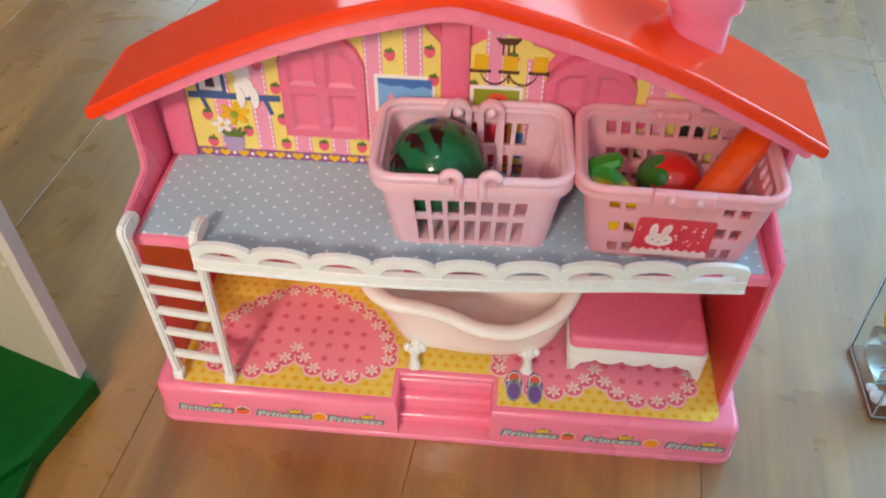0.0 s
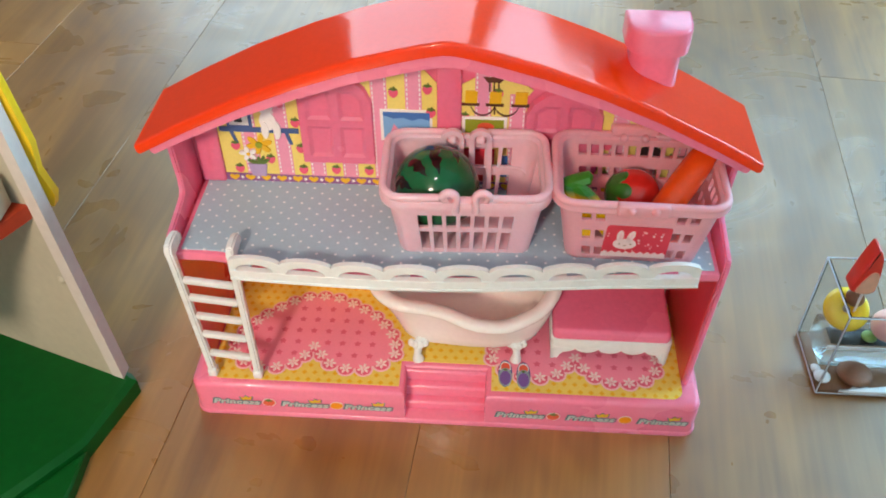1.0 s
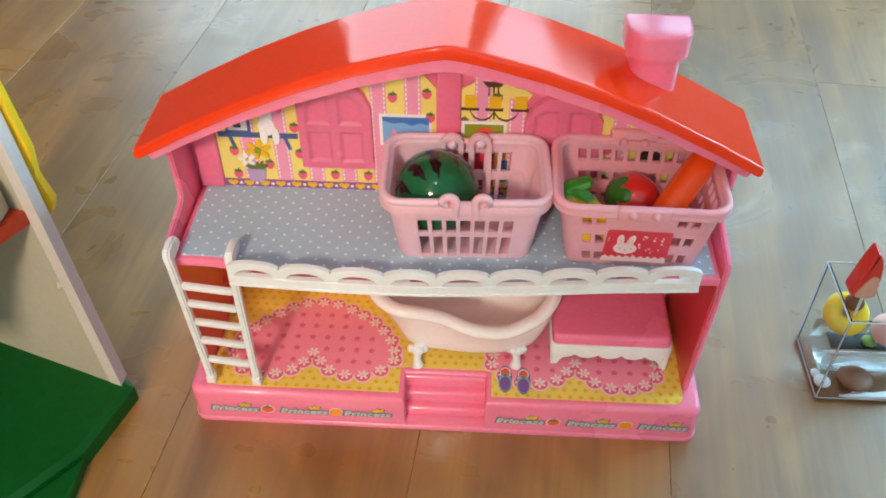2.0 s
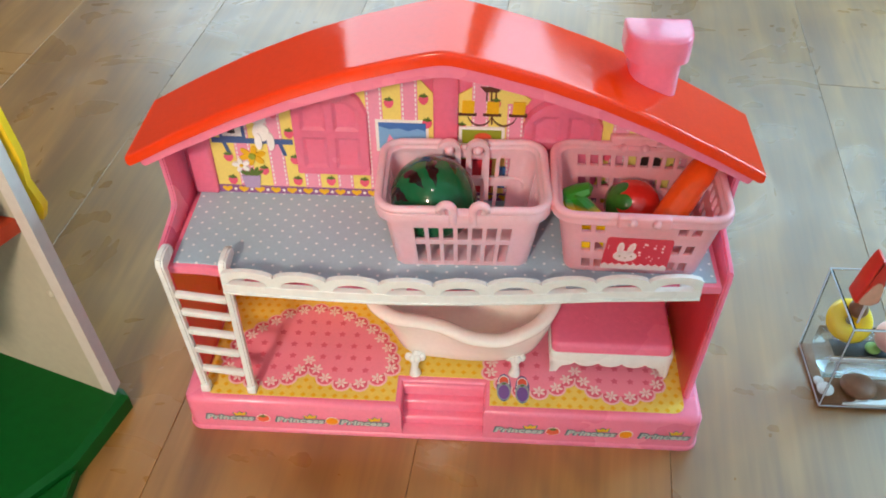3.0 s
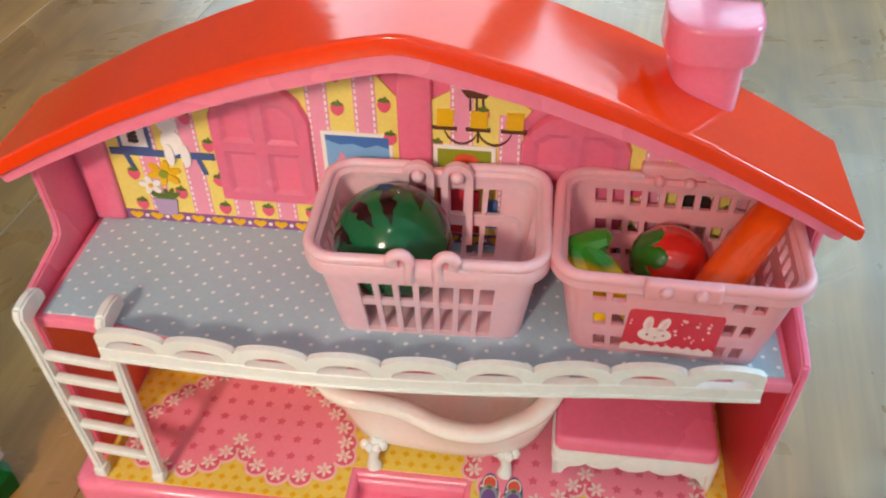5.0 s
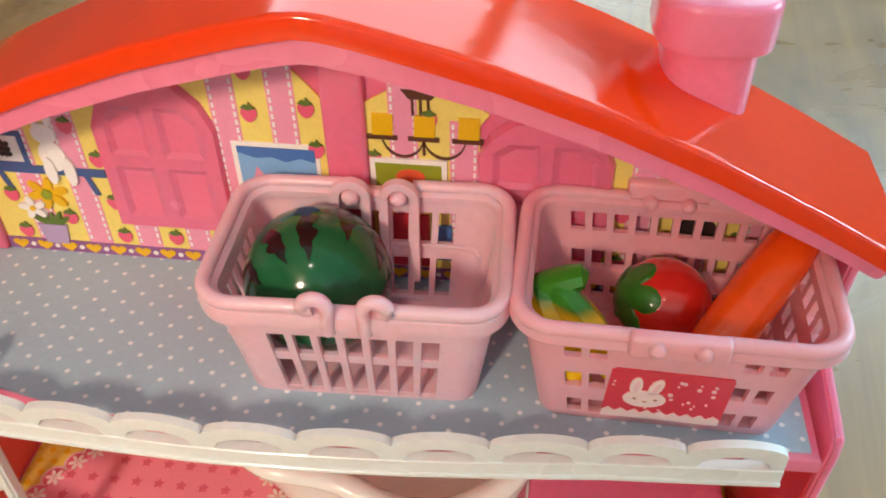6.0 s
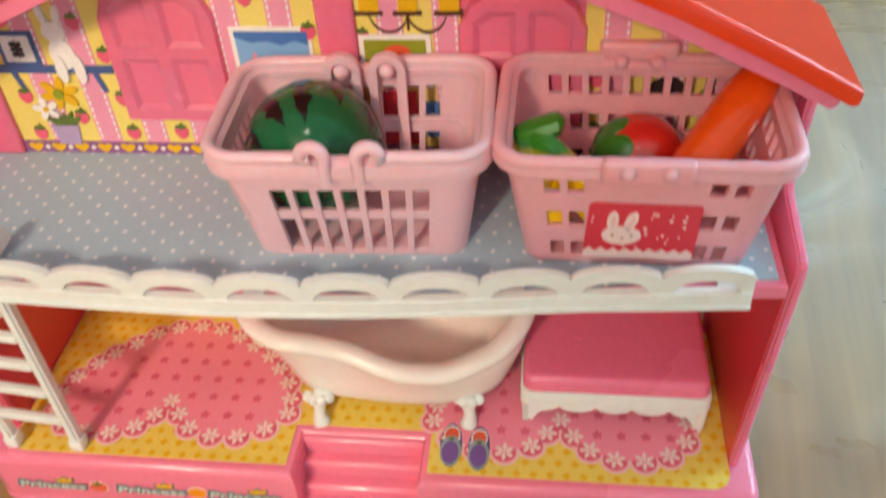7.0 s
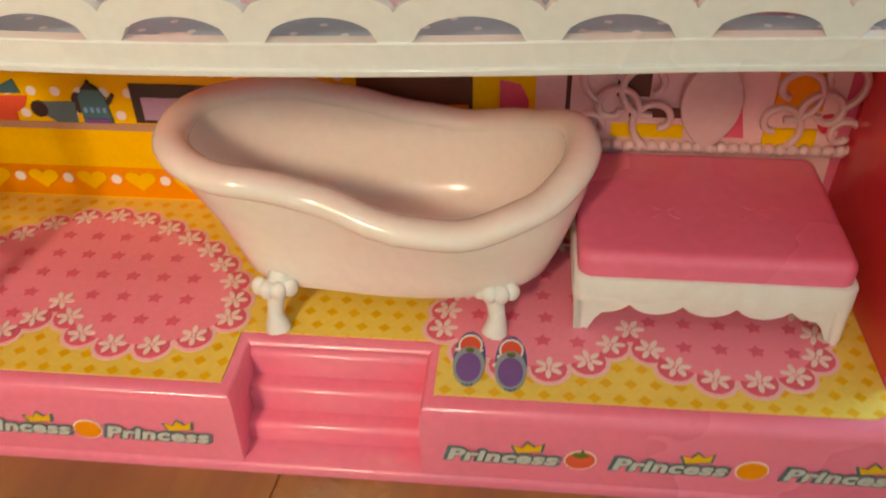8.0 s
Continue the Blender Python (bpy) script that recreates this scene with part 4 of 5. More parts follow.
bm = bmesh.new()
outer = [tub_ring(bm, TUB_A - 0.03, TUB_B - 0.03, 0.150, 0.06, 0, 0.585)]
for d, a, b, cx, sq in ((0.2, 0.785, 0.45, 0.185, 0.82), (0.45, 0.725, 0.41, 0.205, 0.76), (0.7, 0.67, 0.38, 0.215, 0.70), (0.88, 0.63, 0.36, 0.215, 0.66), (0.97, 0.59, 0.34, 0.21, 0.64), (1.0, 0.53, 0.30, 0.20, 0.62)):
    outer.append(tub_ring(bm, a, b, cx, 0.06, d, 0.585, sq=sq))
loft(bm, outer)
part("tub_shell", placed(bm, TUB_TURN), CREAM, tub)
bm = bmesh.new()
inner = [tub_ring(bm, TUB_A - 0.122, TUB_B - 0.122, TUB_C[0], 0.02, 0, 0.62), tub_ring(bm, TUB_A - 0.134, TUB_B - 0.134, TUB_C[0], 0.05, 0.02, 0.62)]
for d, a, b, cx, sq in ((0.2, 0.71, 0.375, 0.16, 0.82), (0.45, 0.655, 0.345, 0.17, 0.76), (0.7, 0.60, 0.315, 0.18, 0.72), (0.9, 0.54, 0.28, 0.185, 0.72), (0.98, 0.47, 0.23, 0.19, 0.75), (1.0, 0.38, 0.17, 0.19, 0.8)):
    inner.append(tub_ring(bm, a, b, cx, 0.03, d, 0.635, sq=sq))
loft(bm, inner)
part("tub_basin", placed(bm, TUB_TURN), CREAM, tub)
rim_path = []
for i in range(72):
    t = 2 * math.pi * i / 72
    c, s = math.cos(t), math.sin(t)
    x = TUB_C[0] + (TUB_A - 0.066) * math.copysign(abs(c) ** 0.86, c)
    rim_path.append((x, TUB_C[1] + (TUB_B - 0.066) * math.copysign(abs(s) ** 0.86, s) + waist(x, s), rim_z(TUB_C[0] + TUB_A * math.copysign(abs(c) ** 0.86, c)) - 0.03))
part("tub_rim", placed(tube_bm(rim_path, 0.068, 14, True, squash=0.8), TUB_TURN), CREAM, tub)
for x, y in ((-0.24, 0.44), (0.63, 0.48), (-0.20, 1.09), (0.60, 1.09)):
    lean = -1 if x < 0 else 1
    fb = tube_bm([(x - 0.02 * lean, y + 0.05, 0.66), (x - 0.005 * lean, y + 0.01, 0.61), (x, y - 0.005, 0.56), (x + 0.006 * lean, y - 0.01, 0.51), (x + 0.005 * lean, y - 0.018, 0.465), (x, y - 0.025, 0.428)],
                 lambda u: (0.05, 0.046, 0.036, 0.034, 0.046, 0.054)[min(5, round(u * 5))], 12)
    foot = part("claw_foot", fb, WHITE, tub)
    kb = ball_bm(x - 0.06, y + 0.005, 0.622, 0.034, 0.04, seg=12, rings=8)
    ball_bm(x - 0.022, y - 0.022, 0.625, 0.034, 0.04, seg=12, rings=8, bm=kb)
    ball_bm(x + 0.022, y - 0.022, 0.625, 0.034, 0.04, seg=12, rings=8, bm=kb)
    ball_bm(x + 0.06, y + 0.005, 0.622, 0.034, 0.04, seg=12, rings=8, bm=kb)
    part("claw_knuckle", kb, WHITE, foot)

# ---- bed ----
bed = thing("toy_bed", (1.45, 0.8, 0.43), "white plastic toy bed with pink mattress and scrolled headboard", "bed")
BX0, BX1, BY0, BY1 = 0.925, 1.985, 0.475, 1.27
mb = bmesh.new()
prism_bm(round_rect(BX0 + 0.015, BX1 - 0.015, BY0 + 0.015, BY1, 0.06), on_floor, 0.70, 0.815, mb, bevel=0.045, seg=4)
mattress = part("mattress", mb, BEDPINK, bed, "smooth pink plastic mattress")
for cx, cy in ((1.28, 0.80), (1.64, 0.82)):
    q = bmesh.new()
    for a in range(4):
        prism_bm(disc(cx + 0.05 * math.cos(math.pi / 4 + a * math.pi / 2), cy + 0.04 * math.sin(math.pi / 4 + a * math.pi / 2), 0.032, 8, 0.012, math.pi / 4 + a * math.pi / 2), on_floor, 0.812, 0.819, q)
    part("mattress_stitch", q, BEDPINK, mattress)
part("bed_frame", prism_bm(round_rect(BX0, BX1, BY0, BY1, 0.05), on_floor, 0.60, 0.712, bevel=0.015), WHITE, bed)


def apron(length, waves):
    pts = [(0, 0.62), (0, 0.44)]
    for i in range(1, 41):
        u = i / 40
        dip = 0.055 * abs(math.sin(math.pi * u * waves)) ** 0.7
        edge = 0.0 if 0.08 < u < 0.92 else -0.10
        pts.append((length * u, 0.545 - dip * 0.8 + 0.03 + edge * (1 if u < 0.06 or u > 0.94 else 0.35)))
    pts[-1] = (length, 0.44)
    return pts + [(length, 0.62)]


part("apron", prism_bm(apron(BX1 - BX0 - 0.04, 5), lambda u, v, h: (BX0 + 0.02 + u, BY0 + 0.02 + h, v), 0, 0.03), WHITE, bed)
part("apron", prism_bm(apron(BY1 - BY0 - 0.04, 3), lambda u, v, h: (BX0 + 0.015 + h, BY0 + 0.02 + u, v), 0, 0.03), WHITE, bed)
part("apron", prism_bm(apron(BY1 - BY0 - 0.04, 3), lambda u, v, h: (BX1 - 0.045 + h, BY0 + 0.02 + u, v), 0, 0.03), WHITE, bed)
for x, y in ((0.965, 0.535), (1.945, 0.515), (0.965, 1.19), (1.945, 1.19)):
    part("bed_leg", tube_bm([(x, y, 0.63), (x, y - 0.005, 0.54), (x, y - 0.012, 0.47), (x, y - 0.01, 0.428)], lambda u: 0.036 - 0.014 * u, 10), WHITE, bed)
# scrolled headboard
HBY = 1.275
head = tube_bm([(x, HBY, 0.83) for x in (1.0, 1.2, 1.5, 1.8, 2.09)], 0.022, 8)
for i in range(22):
    ball_bm(1.02 + 0.05 * i, HBY - 0.01, 0.84, 0.028, seg=8, rings=6, bm=head)
headboard = part("headboard", head, HEADWHITE, bed, "blush plastic headboard with scrolls")


def scroll(cx, cz, r0, r1, a0, a1, n=22):
    return [(cx + (r0 + (r1 - r0) * i / n) * math.cos(radians(a0 + (a1 - a0) * i / n)), HBY, cz + (r0 + (r1 - r0) * i / n) * math.sin(radians(a0 + (a1 - a0) * i / n))) for i in range(n + 1)]


for m in (-1, 1):
    for cx, cz, r0, r1, a0, a1 in ((0.53, 0.92, 0.09, 0.025, -90, 330), (0.44, 1.02, 0.11, 0.03, 200, -160), (0.25, 0.96, 0.12, 0.03, -60, 260), (0.30, 1.12, 0.14, 0.04, -100, 240), (0.47, 1.17, 0.13, 0.04, -80, 200)):
        path = [(1.53 + m * (p[0]), p[1], p[2]) for p in scroll(cx, cz, r0, r1, a0, a1)]
        part("scroll", tube_bm(path, 0.021, 8, squash=0.8), HEADWHITE, headboard)
medallion = prism_bm(curve_points([(1.495, 0.84), (1.60, 0.95), (1.62, 1.10), (1.55, 1.25), (1.495, 1.30), (1.44, 1.25), (1.37, 1.10), (1.39, 0.95)], 4), on_wall(HBY + 0.015), 0, 0.04, bevel=0.012)
part("medallion", medallion, HEADWHITE, headboard)

# ---- baskets ----


def ring_line(sx, sy, r, breaks, seg=5):
    """A rounded rectangle as points and cell tags; breaks give the cuts of front, right, back and left."""
    pts, tags = [], []
    corners = ((sx / 2 - r, -sy / 2 + r, -90), (sx / 2 - r, sy / 2 - r, 0), (-sx / 2 + r, sy / 2 - r, 90), (-sx / 2 + r, -sy / 2 + r, 180))
    starts = ((-sx / 2 + r, -sy / 2), (sx / 2, -sy / 2 + r), (sx / 2 - r, sy / 2), (-sx / 2, sy / 2 - r))
    ends = ((sx / 2 - r, -sy / 2), (sx / 2, sy / 2 - r), (-sx / 2 + r, sy / 2), (-sx / 2, -sy / 2 + r))
    for k in range(4):
        cuts = [0.0] + list(breaks[k]) + [1.0]
        for i in range(len(cuts) - 1):
            u = cuts[i]
            pts.append((starts[k][0] + (ends[k][0] - starts[k][0]) * u, starts[k][1] + (ends[k][1] - starts[k][1]) * u))
            tags.append((k, i))
        cx, cy, a0 = corners[k]
        for i in range(seg):
            a = radians(a0 + 90 * i / seg)
            pts.append((cx + r * math.cos(a), cy + r * math.sin(a)))
            tags.append((-1, i))
    return pts, tags


def slots(first, last, count, gap):
    """Cuts for a row of slots of equal width with bars between."""
    w = (last - first - gap * (count - 1)) / count
    out = []
    for i in range(count):
        a = first + i * (w + gap)
        out += [a, a + w]
    return out


def basket_body(bottom, top, h, breaks, levels, is_hole, thick=0.03):
    bm = bmesh.new()
    loops = []
    for inset in (0.0, thick):
        b0, tags = ring_line(bottom[0] - 2 * inset, bottom[1] - 2 * inset, max(0.10 - inset, 0.03), breaks)
        t0, _ = ring_line(top[0] - 2 * inset, top[1] - 2 * inset, max(0.13 - inset, 0.03), breaks)
        loops.append((b0, t0))
    n, m = len(tags), len(levels)
    grid = {}
    for s in (0, 1):
        for j, v in enumerate(levels):
            for i in range(n):
                (x0, y0), (x1, y1) = loops[s][0][i], loops[s][1][i]
                grid[s, i, j] = bm.verts.new((x0 + (x1 - x0) * v, y0 + (y1 - y0) * v, h * v))

    def solid(i, j):
        return 0 <= j < m - 1 and not is_hole(tags[i % n], j)

    for i in range(n):
        i1 = (i + 1) % n
        for j in range(m - 1):
            if not solid(i, j):
                continue
            bm.faces.new((grid[0, i, j], grid[0, i1, j], grid[0, i1, j + 1], grid[0, i, j + 1]))
            bm.faces.new((grid[1, i, j], grid[1, i, j + 1], grid[1, i1, j + 1], grid[1, i1, j]))
            if not solid(i, j + 1):
                bm.faces.new((grid[0, i, j + 1], grid[0, i1, j + 1], grid[1, i1, j + 1], grid[1, i, j + 1]))
            if not solid(i, j - 1):
                bm.faces.new((grid[0, i, j], grid[1, i, j], grid[1, i1, j], grid[0, i1, j]))
            if not solid(i + 1, j):
                bm.faces.new((grid[0, i1, j], grid[1, i1, j], grid[1, i1, j + 1], grid[0, i1, j + 1]))
            if not solid(i - 1, j):
                bm.faces.new((grid[0, i, j], grid[0, i, j + 1], grid[1, i, j + 1], grid[1, i, j]))
    loose = [v for v in bm.verts if not v.link_faces]
    bmesh.ops.delete(bm, geom=loose, context="VERTS")
    return bm


def rim_bm(top, h, out=0.045, tall=0.052):
    bm = bmesh.new()
    prof = [(-0.035, -0.01), (-0.035, 0.028), (-0.015, 0.045), (0.015, 0.045), (out, 0.025), (out + 0.008, -0.01), (out, -tall), (out - 0.018, -tall), (0.0, -0.03)]
    rows = []
    for dx, dz in prof:
        ring, _ = ring_line(top[0] + 2 * dx, top[1] + 2 * dx, 0.14 + dx, ([], [], [], []), 7)
        rows.append([bm.verts.new((x, y, h + dz)) for x, y in ring])
    n = len(rows[0])
    for a in range(len(rows)):
        r0, r1 = rows[a], rows[(a + 1) % len(rows)]
        for i in range(n):
            bm.faces.new((r0[i], r0[(i + 1) % n], r1[(i + 1) % n], r1[i]))
    return bm


def handle_bm(top, h, m):
    """A U-shaped handle folded down on one half of the rim."""
    x1, y0 = top[0] / 2 + 0.02, top[1] / 2 + 0.015
    gap = 0.17
    r = 0.15
    z = h + 0.052
    path = [(m * gap, -y0, z)]
    path += [(m * (x1 - r + r * math.sin(radians(a))), -y0 + r - r * math.cos(radians(a)), z) for a in range(0, 91, 15)]
    path += [(m * (x1 - r + r * math.cos(radians(a))), y0 - r + r * math.sin(radians(a)), z) for a in range(0, 91, 15)]
    path += [(m * gap, y0, z)]
    return tube_bm(path, 0.032, 10)


def curl_bm(m, y, h, down):
    """The hooked end of a handle: up, over and down over the rim."""
    c = m * 0.122
    path = [(c + m * 0.012, y + 0.004, h + 0.058), (c + m * 0.04, y, h + 0.052), (c + m * 0.052, y - 0.006, h + 0.070)]
    path += [(c + m * 0.05 * math.cos(radians(a)), y - 0.012, h + 0.075 + 0.05 * math.sin(radians(a))) for a in range(15, 181, 15)]
    path += [(c - m * 0.050, y - 0.012, h + 0.02), (c - m * 0.048, y - 0.005, h - down)]
    return tube_bm(path, 0.031, 10)


def strap_bm(m, top, h):
    """A flat strap with a looped head, running down inside the back of the basket."""
    c, w, hole = m * 0.112, 0.092, 0.05
    y0 = top[1] / 2 - 0.05
    bm = bmesh.new()
    arc = [radians(a) for a in range(0, 181, 15)]
    outer = [(c + w * math.cos(a), h + 0.045 + w * math.sin(a)) for a in arc]
    inner = [(c + hole * math.cos(a), h + 0.045 + hole * math.sin(a)) for a in arc]
    ring_pts = outer + inner[::-1]
    prism_bm(ring_pts, lambda u, v, d: (u, y0 - d, v), -0.005, 0.04, bm)
    for side_of, low in ((1, 0.30), (-1, 0.14)):
        a, b = sorted((c + m * side_of * w, c + m * side_of * hole))
        prism_bm([(a, h * low), (b, h * low), (b, h + 0.045), (a, h + 0.045)],
                 lambda u, v, d: (u, y0 - d - 0.065 * (1 - min(v, h) / h), v), -0.005, 0.04, bm)
    return bm


def basket(place, turn, bottom, top, h, mat, label, breaks, levels, is_hole, curls):
    ob = thing("toy_basket", place, label, "basket", "shopping baskets on the shelf")
    m = Matrix.Translation(place) @ Matrix.Rotation(radians(turn), 4, "Z")
    body = part("basket_body", placed(basket_body(bottom, top, h, breaks, levels, is_hole), m), mat, ob)
    part("basket_bottom", placed(prism_bm(round_rect(-bottom[0] / 2 + 0.01, bottom[0] / 2 - 0.01, -bottom[1] / 2 + 0.01, bottom[1] / 2 - 0.01, 0.09), on_floor, 0.0, 0.03), m), mat, body)
    part("rim", placed(rim_bm(top, h, tall=0.052 if curls else 0.024), m), mat, ob)
    if curls:
        for s in (-1, 1):
            hd = part("handle", placed(handle_bm(top, h, s), m), mat, ob)
            part("hook", placed(curl_bm(s, -top[1] / 2 - 0.03, h, 0.06), m), mat, hd)
            part("strap", placed(strap_bm(s, top, h), m), mat, hd)
            part("knob", placed(ball_bm(s * 0.112, top[1] / 2 - 0.075, h + 0.045, 0.042, seg=14, rings=10), m), mat, hd)
    else:
        for s in (-1, 1):
            hd = part("handle", placed(handle_bm(top, h - 0.012, s), m), mat, ob)
            for y in (-top[1] / 2 - 0.05, top[1] / 2):
                part("knob", placed(ball_bm(s * 0.085, y - 0.02, h + 0.035, 0.036, seg=14, rings=10), m), mat, hd)
        for y, rise in ((-top[1] / 2 - 0.075, 0.085), (top[1] / 2 + 0.0, 0.125)):
            part("hinge_plate", placed(box_bm(-0.19, 0.19, y, y + 0.07, h - 0.030, h + rise, 0.022, 3), m), mat, ob)
    return ob, m


sl = slots(0.10, 0.90, 7, 0.035)
LEV1 = [0.0, 0.03, 0.10, 0.40, 0.47, 0.50, 0.60, 0.74, 0.90, 1.0]
b1_breaks = (sl, slots(0.12, 0.88, 5, 0.06), [1 - v for v in sl[::-1]], slots(0.12, 0.88, 5, 0.06))


def b1_hole(tag, j):
    k, i = tag
    if k < 0 or i % 2 == 0:
        return False
    if k == 0:
        return 1 <= j <= 6
    return j in (2, 3, 6, 7) if k == 2 else j in (2, 3, 4, 5, 6, 7)


B1_H, B1_TOP, B1_BOT = 0.585, (1.20, 0.79), (1.03, 0.63)
basket1, m1 = basket((0.145, 0.71, SHELF_Z), 2.0, B1_BOT, B1_TOP, B1_H, ROSE, "pale pink plastic toy shopping basket holding a watermelon", b1_breaks, LEV1, b1_hole, True)

part("crossbar", placed(prism_bm([(-0.50, 0.235), (0.50, 0.235), (0.50, 0.285), (-0.50, 0.285)], lambda u, v, h: (u, -0.325 - 0.08 * v / B1_H + h, v), 0.022, 0.048), m1), ROSE, basket1)

ridge = [(0.10, 0.345), (0.25, 0.345), (0.40, 0.345), (0.455, 0.335), (0.485, 0.30), (0.492, 0.24), (0.485, 0.14), (0.478, 0.05)]
part("inner_ridge", placed(tube_bm([(x, 0.315 + 0.08 * z / B1_H - 0.028 - 0.10 * max(0, x - 0.44), z) for x, z in ridge], 0.014, 8), m1), ROSE, basket1)
nine = slots(0.04, 0.95, 9, 0.036)
FRONT_ROWS = ((0.08, 0.24), (0.40, 0.57), (0.75, 0.92))
SIDE_ROWS = ((0.20, 0.30), (0.47, 0.62), (0.79, 0.95))
LEV2 = sorted({0.0, 1.0, *(v for row in FRONT_ROWS + SIDE_ROWS for v in row)})
b2_front = [0.04, 0.115, 0.15, 0.225, 0.79, 0.865, 0.90, 0.97]
b2_breaks = (b2_front, slots(0.10, 0.90, 5, 0.07), [1 - v for v in nine[::-1]], slots(0.10, 0.90, 5, 0.07))


def b2_hole(tag, j):
    k, i = tag
    if k < 0:
        return False
    if not 0 <= j < len(LEV2) - 1 or i % 2 == 0:
        return False
    mid_level = (LEV2[j] + LEV2[j + 1]) / 2
    return any(a < mid_level < b for a, b in (FRONT_ROWS if k == 0 else SIDE_ROWS))


B2_BOT, B2_TOP = (1.02, 0.66), (1.21, 0.84)
basket2, m2 = basket((1.455, 0.715, SHELF_Z), -1.0, B2_BOT, B2_TOP, 0.60, ROSE2, "dusky pink plastic toy shopping basket with a red picture label", b2_breaks, LEV2, b2_hole, False)

# picture label on the front of the second basket


def on_front(u, v, h):
    """u across, v up the slanting front of the second basket, both in decimetres."""
    k = v / 0.60
    return m2 @ Vector((u, -(B2_BOT[1] + (B2_TOP[1] - B2_BOT[1]) * k) / 2 - h, v))


def sticker(name, pts, colour, level, parent=None):
    return part(name, prism_bm(pts, on_front, 0.0, 0.006 + 0.003 * level), INK[colour], parent or basket2, flat_shade=True)


label_back = sticker("picture_label", [(-0.24, 0.085), (0.255, 0.085), (0.26, 0.385), (0.25, 0.402), (-0.205, 0.408), (-0.225, 0.39)], "scarlet", 0)
grass = [(-0.24, 0.05), (0.25, 0.05), (0.25, 0.085)] + [(0.25 - 0.49 * i / 18, 0.118 if i % 2 else 0.092) for i in range(19)]
sticker("label_strip", grass, "petal", 1, label_back)
sticker("label_shape", disc(-0.075, 0.205, 0.088, 22, 0.060), "petal", 2, label_back)
for x, lean in ((-0.118, -0.05), (-0.038, -0.28)):
    sticker("label_shape", disc(x, 0.298, 0.026, 14, 0.062, lean), "petal", 2, label_back)
    sticker("label_shape", disc(x + 0.002, 0.298, 0.011, 10, 0.040, lean), "halo", 3, label_back)
for x in (-0.115, -0.030):
    sticker("label_spot", disc(x, 0.208, 0.008, 8), "tan", 3, label_back)
sticker("label_spot", disc(-0.072, 0.190, 0.010, 8, 0.005), "tan", 3, label_back)
rng = random.Random(5)
for i in range(16):
    sticker("label_spot", disc(rng.uniform(0.02, 0.20), rng.uniform(0.16, 0.36), rng.uniform(0.004, 0.011), 7), "halo", 2, label_back)
for i in range(8):
    sticker("label_spot", disc(rng.uniform(-0.21, 0.0), rng.uniform(0.12, 0.37), 0.006, 7), "halo", 1, label_back)

# ---- watermelon ----
RIND = material("green_rind_plastic", srgb(8, 98, 56), 0.16, 0.10, 30, 0.03, 0.15)
BLACK = material("black_green_stripe", srgb(26, 17, 15), 0.2, 0.1, 40, 0.03, 0.4)
MC, MR = Vector((-0.085, 0.74, SHELF_Z + 0.033 + 0.336)), 0.336
melon = tagged(part("toy_watermelon", ball_bm(*MC, MR, seg=56, rings=32), RIND), "glossy green toy watermelon with black jagged stripes", "watermelon")
WIDE = (0.06, 0.12, 0.14, 0.13, 0.09, 0.12, 0.115, 0.07, 0.045, 0.03, 0.003)
SWAY = (0.0, -0.03, -0.01, 0.03, 0.06, 0.02, 0.04, 0.07, 0.055, 0.065, 0.08)
for k, (a, b) in enumerate((((-0.10, 0.16, 0.98), (0.18, -0.53, 0.83)), ((-0.56, -0.05, 0.83), (-0.23, -0.63, 0.74)), ((0.30, 0.50, 0.81), (0.57, -0.14, 0.81)), ((-0.88, -0.22, 0.42), (-0.53, -0.73, 0.42)),
                            ((0.72, 0.42, 0.55), (0.92, -0.18, 0.35)), ((-0.45, 0.62, 0.64), (-0.85, 0.30, 0.42)), ((0.86, 0.1, 0.1), (0.78, -0.6, -0.1)), ((0.1, 0.8, 0.55), (0.2, 1.0, -0.1)))):
    a, b = Vector(a).normalized(), Vector(b).normalized()
    bm, prev = bmesh.new(), None
    for i in range(11):
        mid = a.slerp(b, i / 10)
        across = mid.cross(b - a).normalized()
        flip = 1 if k % 2 else -1
        row = []
        for q in (-1, -0.5, 0, 0.5, 1):
            d = (mid + across * (1.05 * WIDE[i] * q + flip * SWAY[i]) + (b - a) * 0.035 * q * flip).normalized()
            row.append(bm.verts.new(MC + d * MR * 1.006))
        if prev:
            for j in range(4):
                bm.faces.new((prev[j], prev[j + 1], row[j + 1], row[j]))
        prev = row
    part("stripe", bm, BLACK, melon)
pole = Vector((-0.13, 0.26, 0.95)).normalized()
p_side = pole.cross(Vector((1, 0, 0))).normalized()
p_other = pole.cross(p_side)
capb = bmesh.new()
capb.faces.new([capb.verts.new(MC + MR * 1.009 * (pole + r * (math.cos(q) * p_side + math.sin(q) * p_other)).normalized())
                for q, r in ((2 * math.pi * i / 14, 0.13 + 0.03 * (i % 3)) for i in range(14))])
part("stem_spot", capb, BLACK, melon)

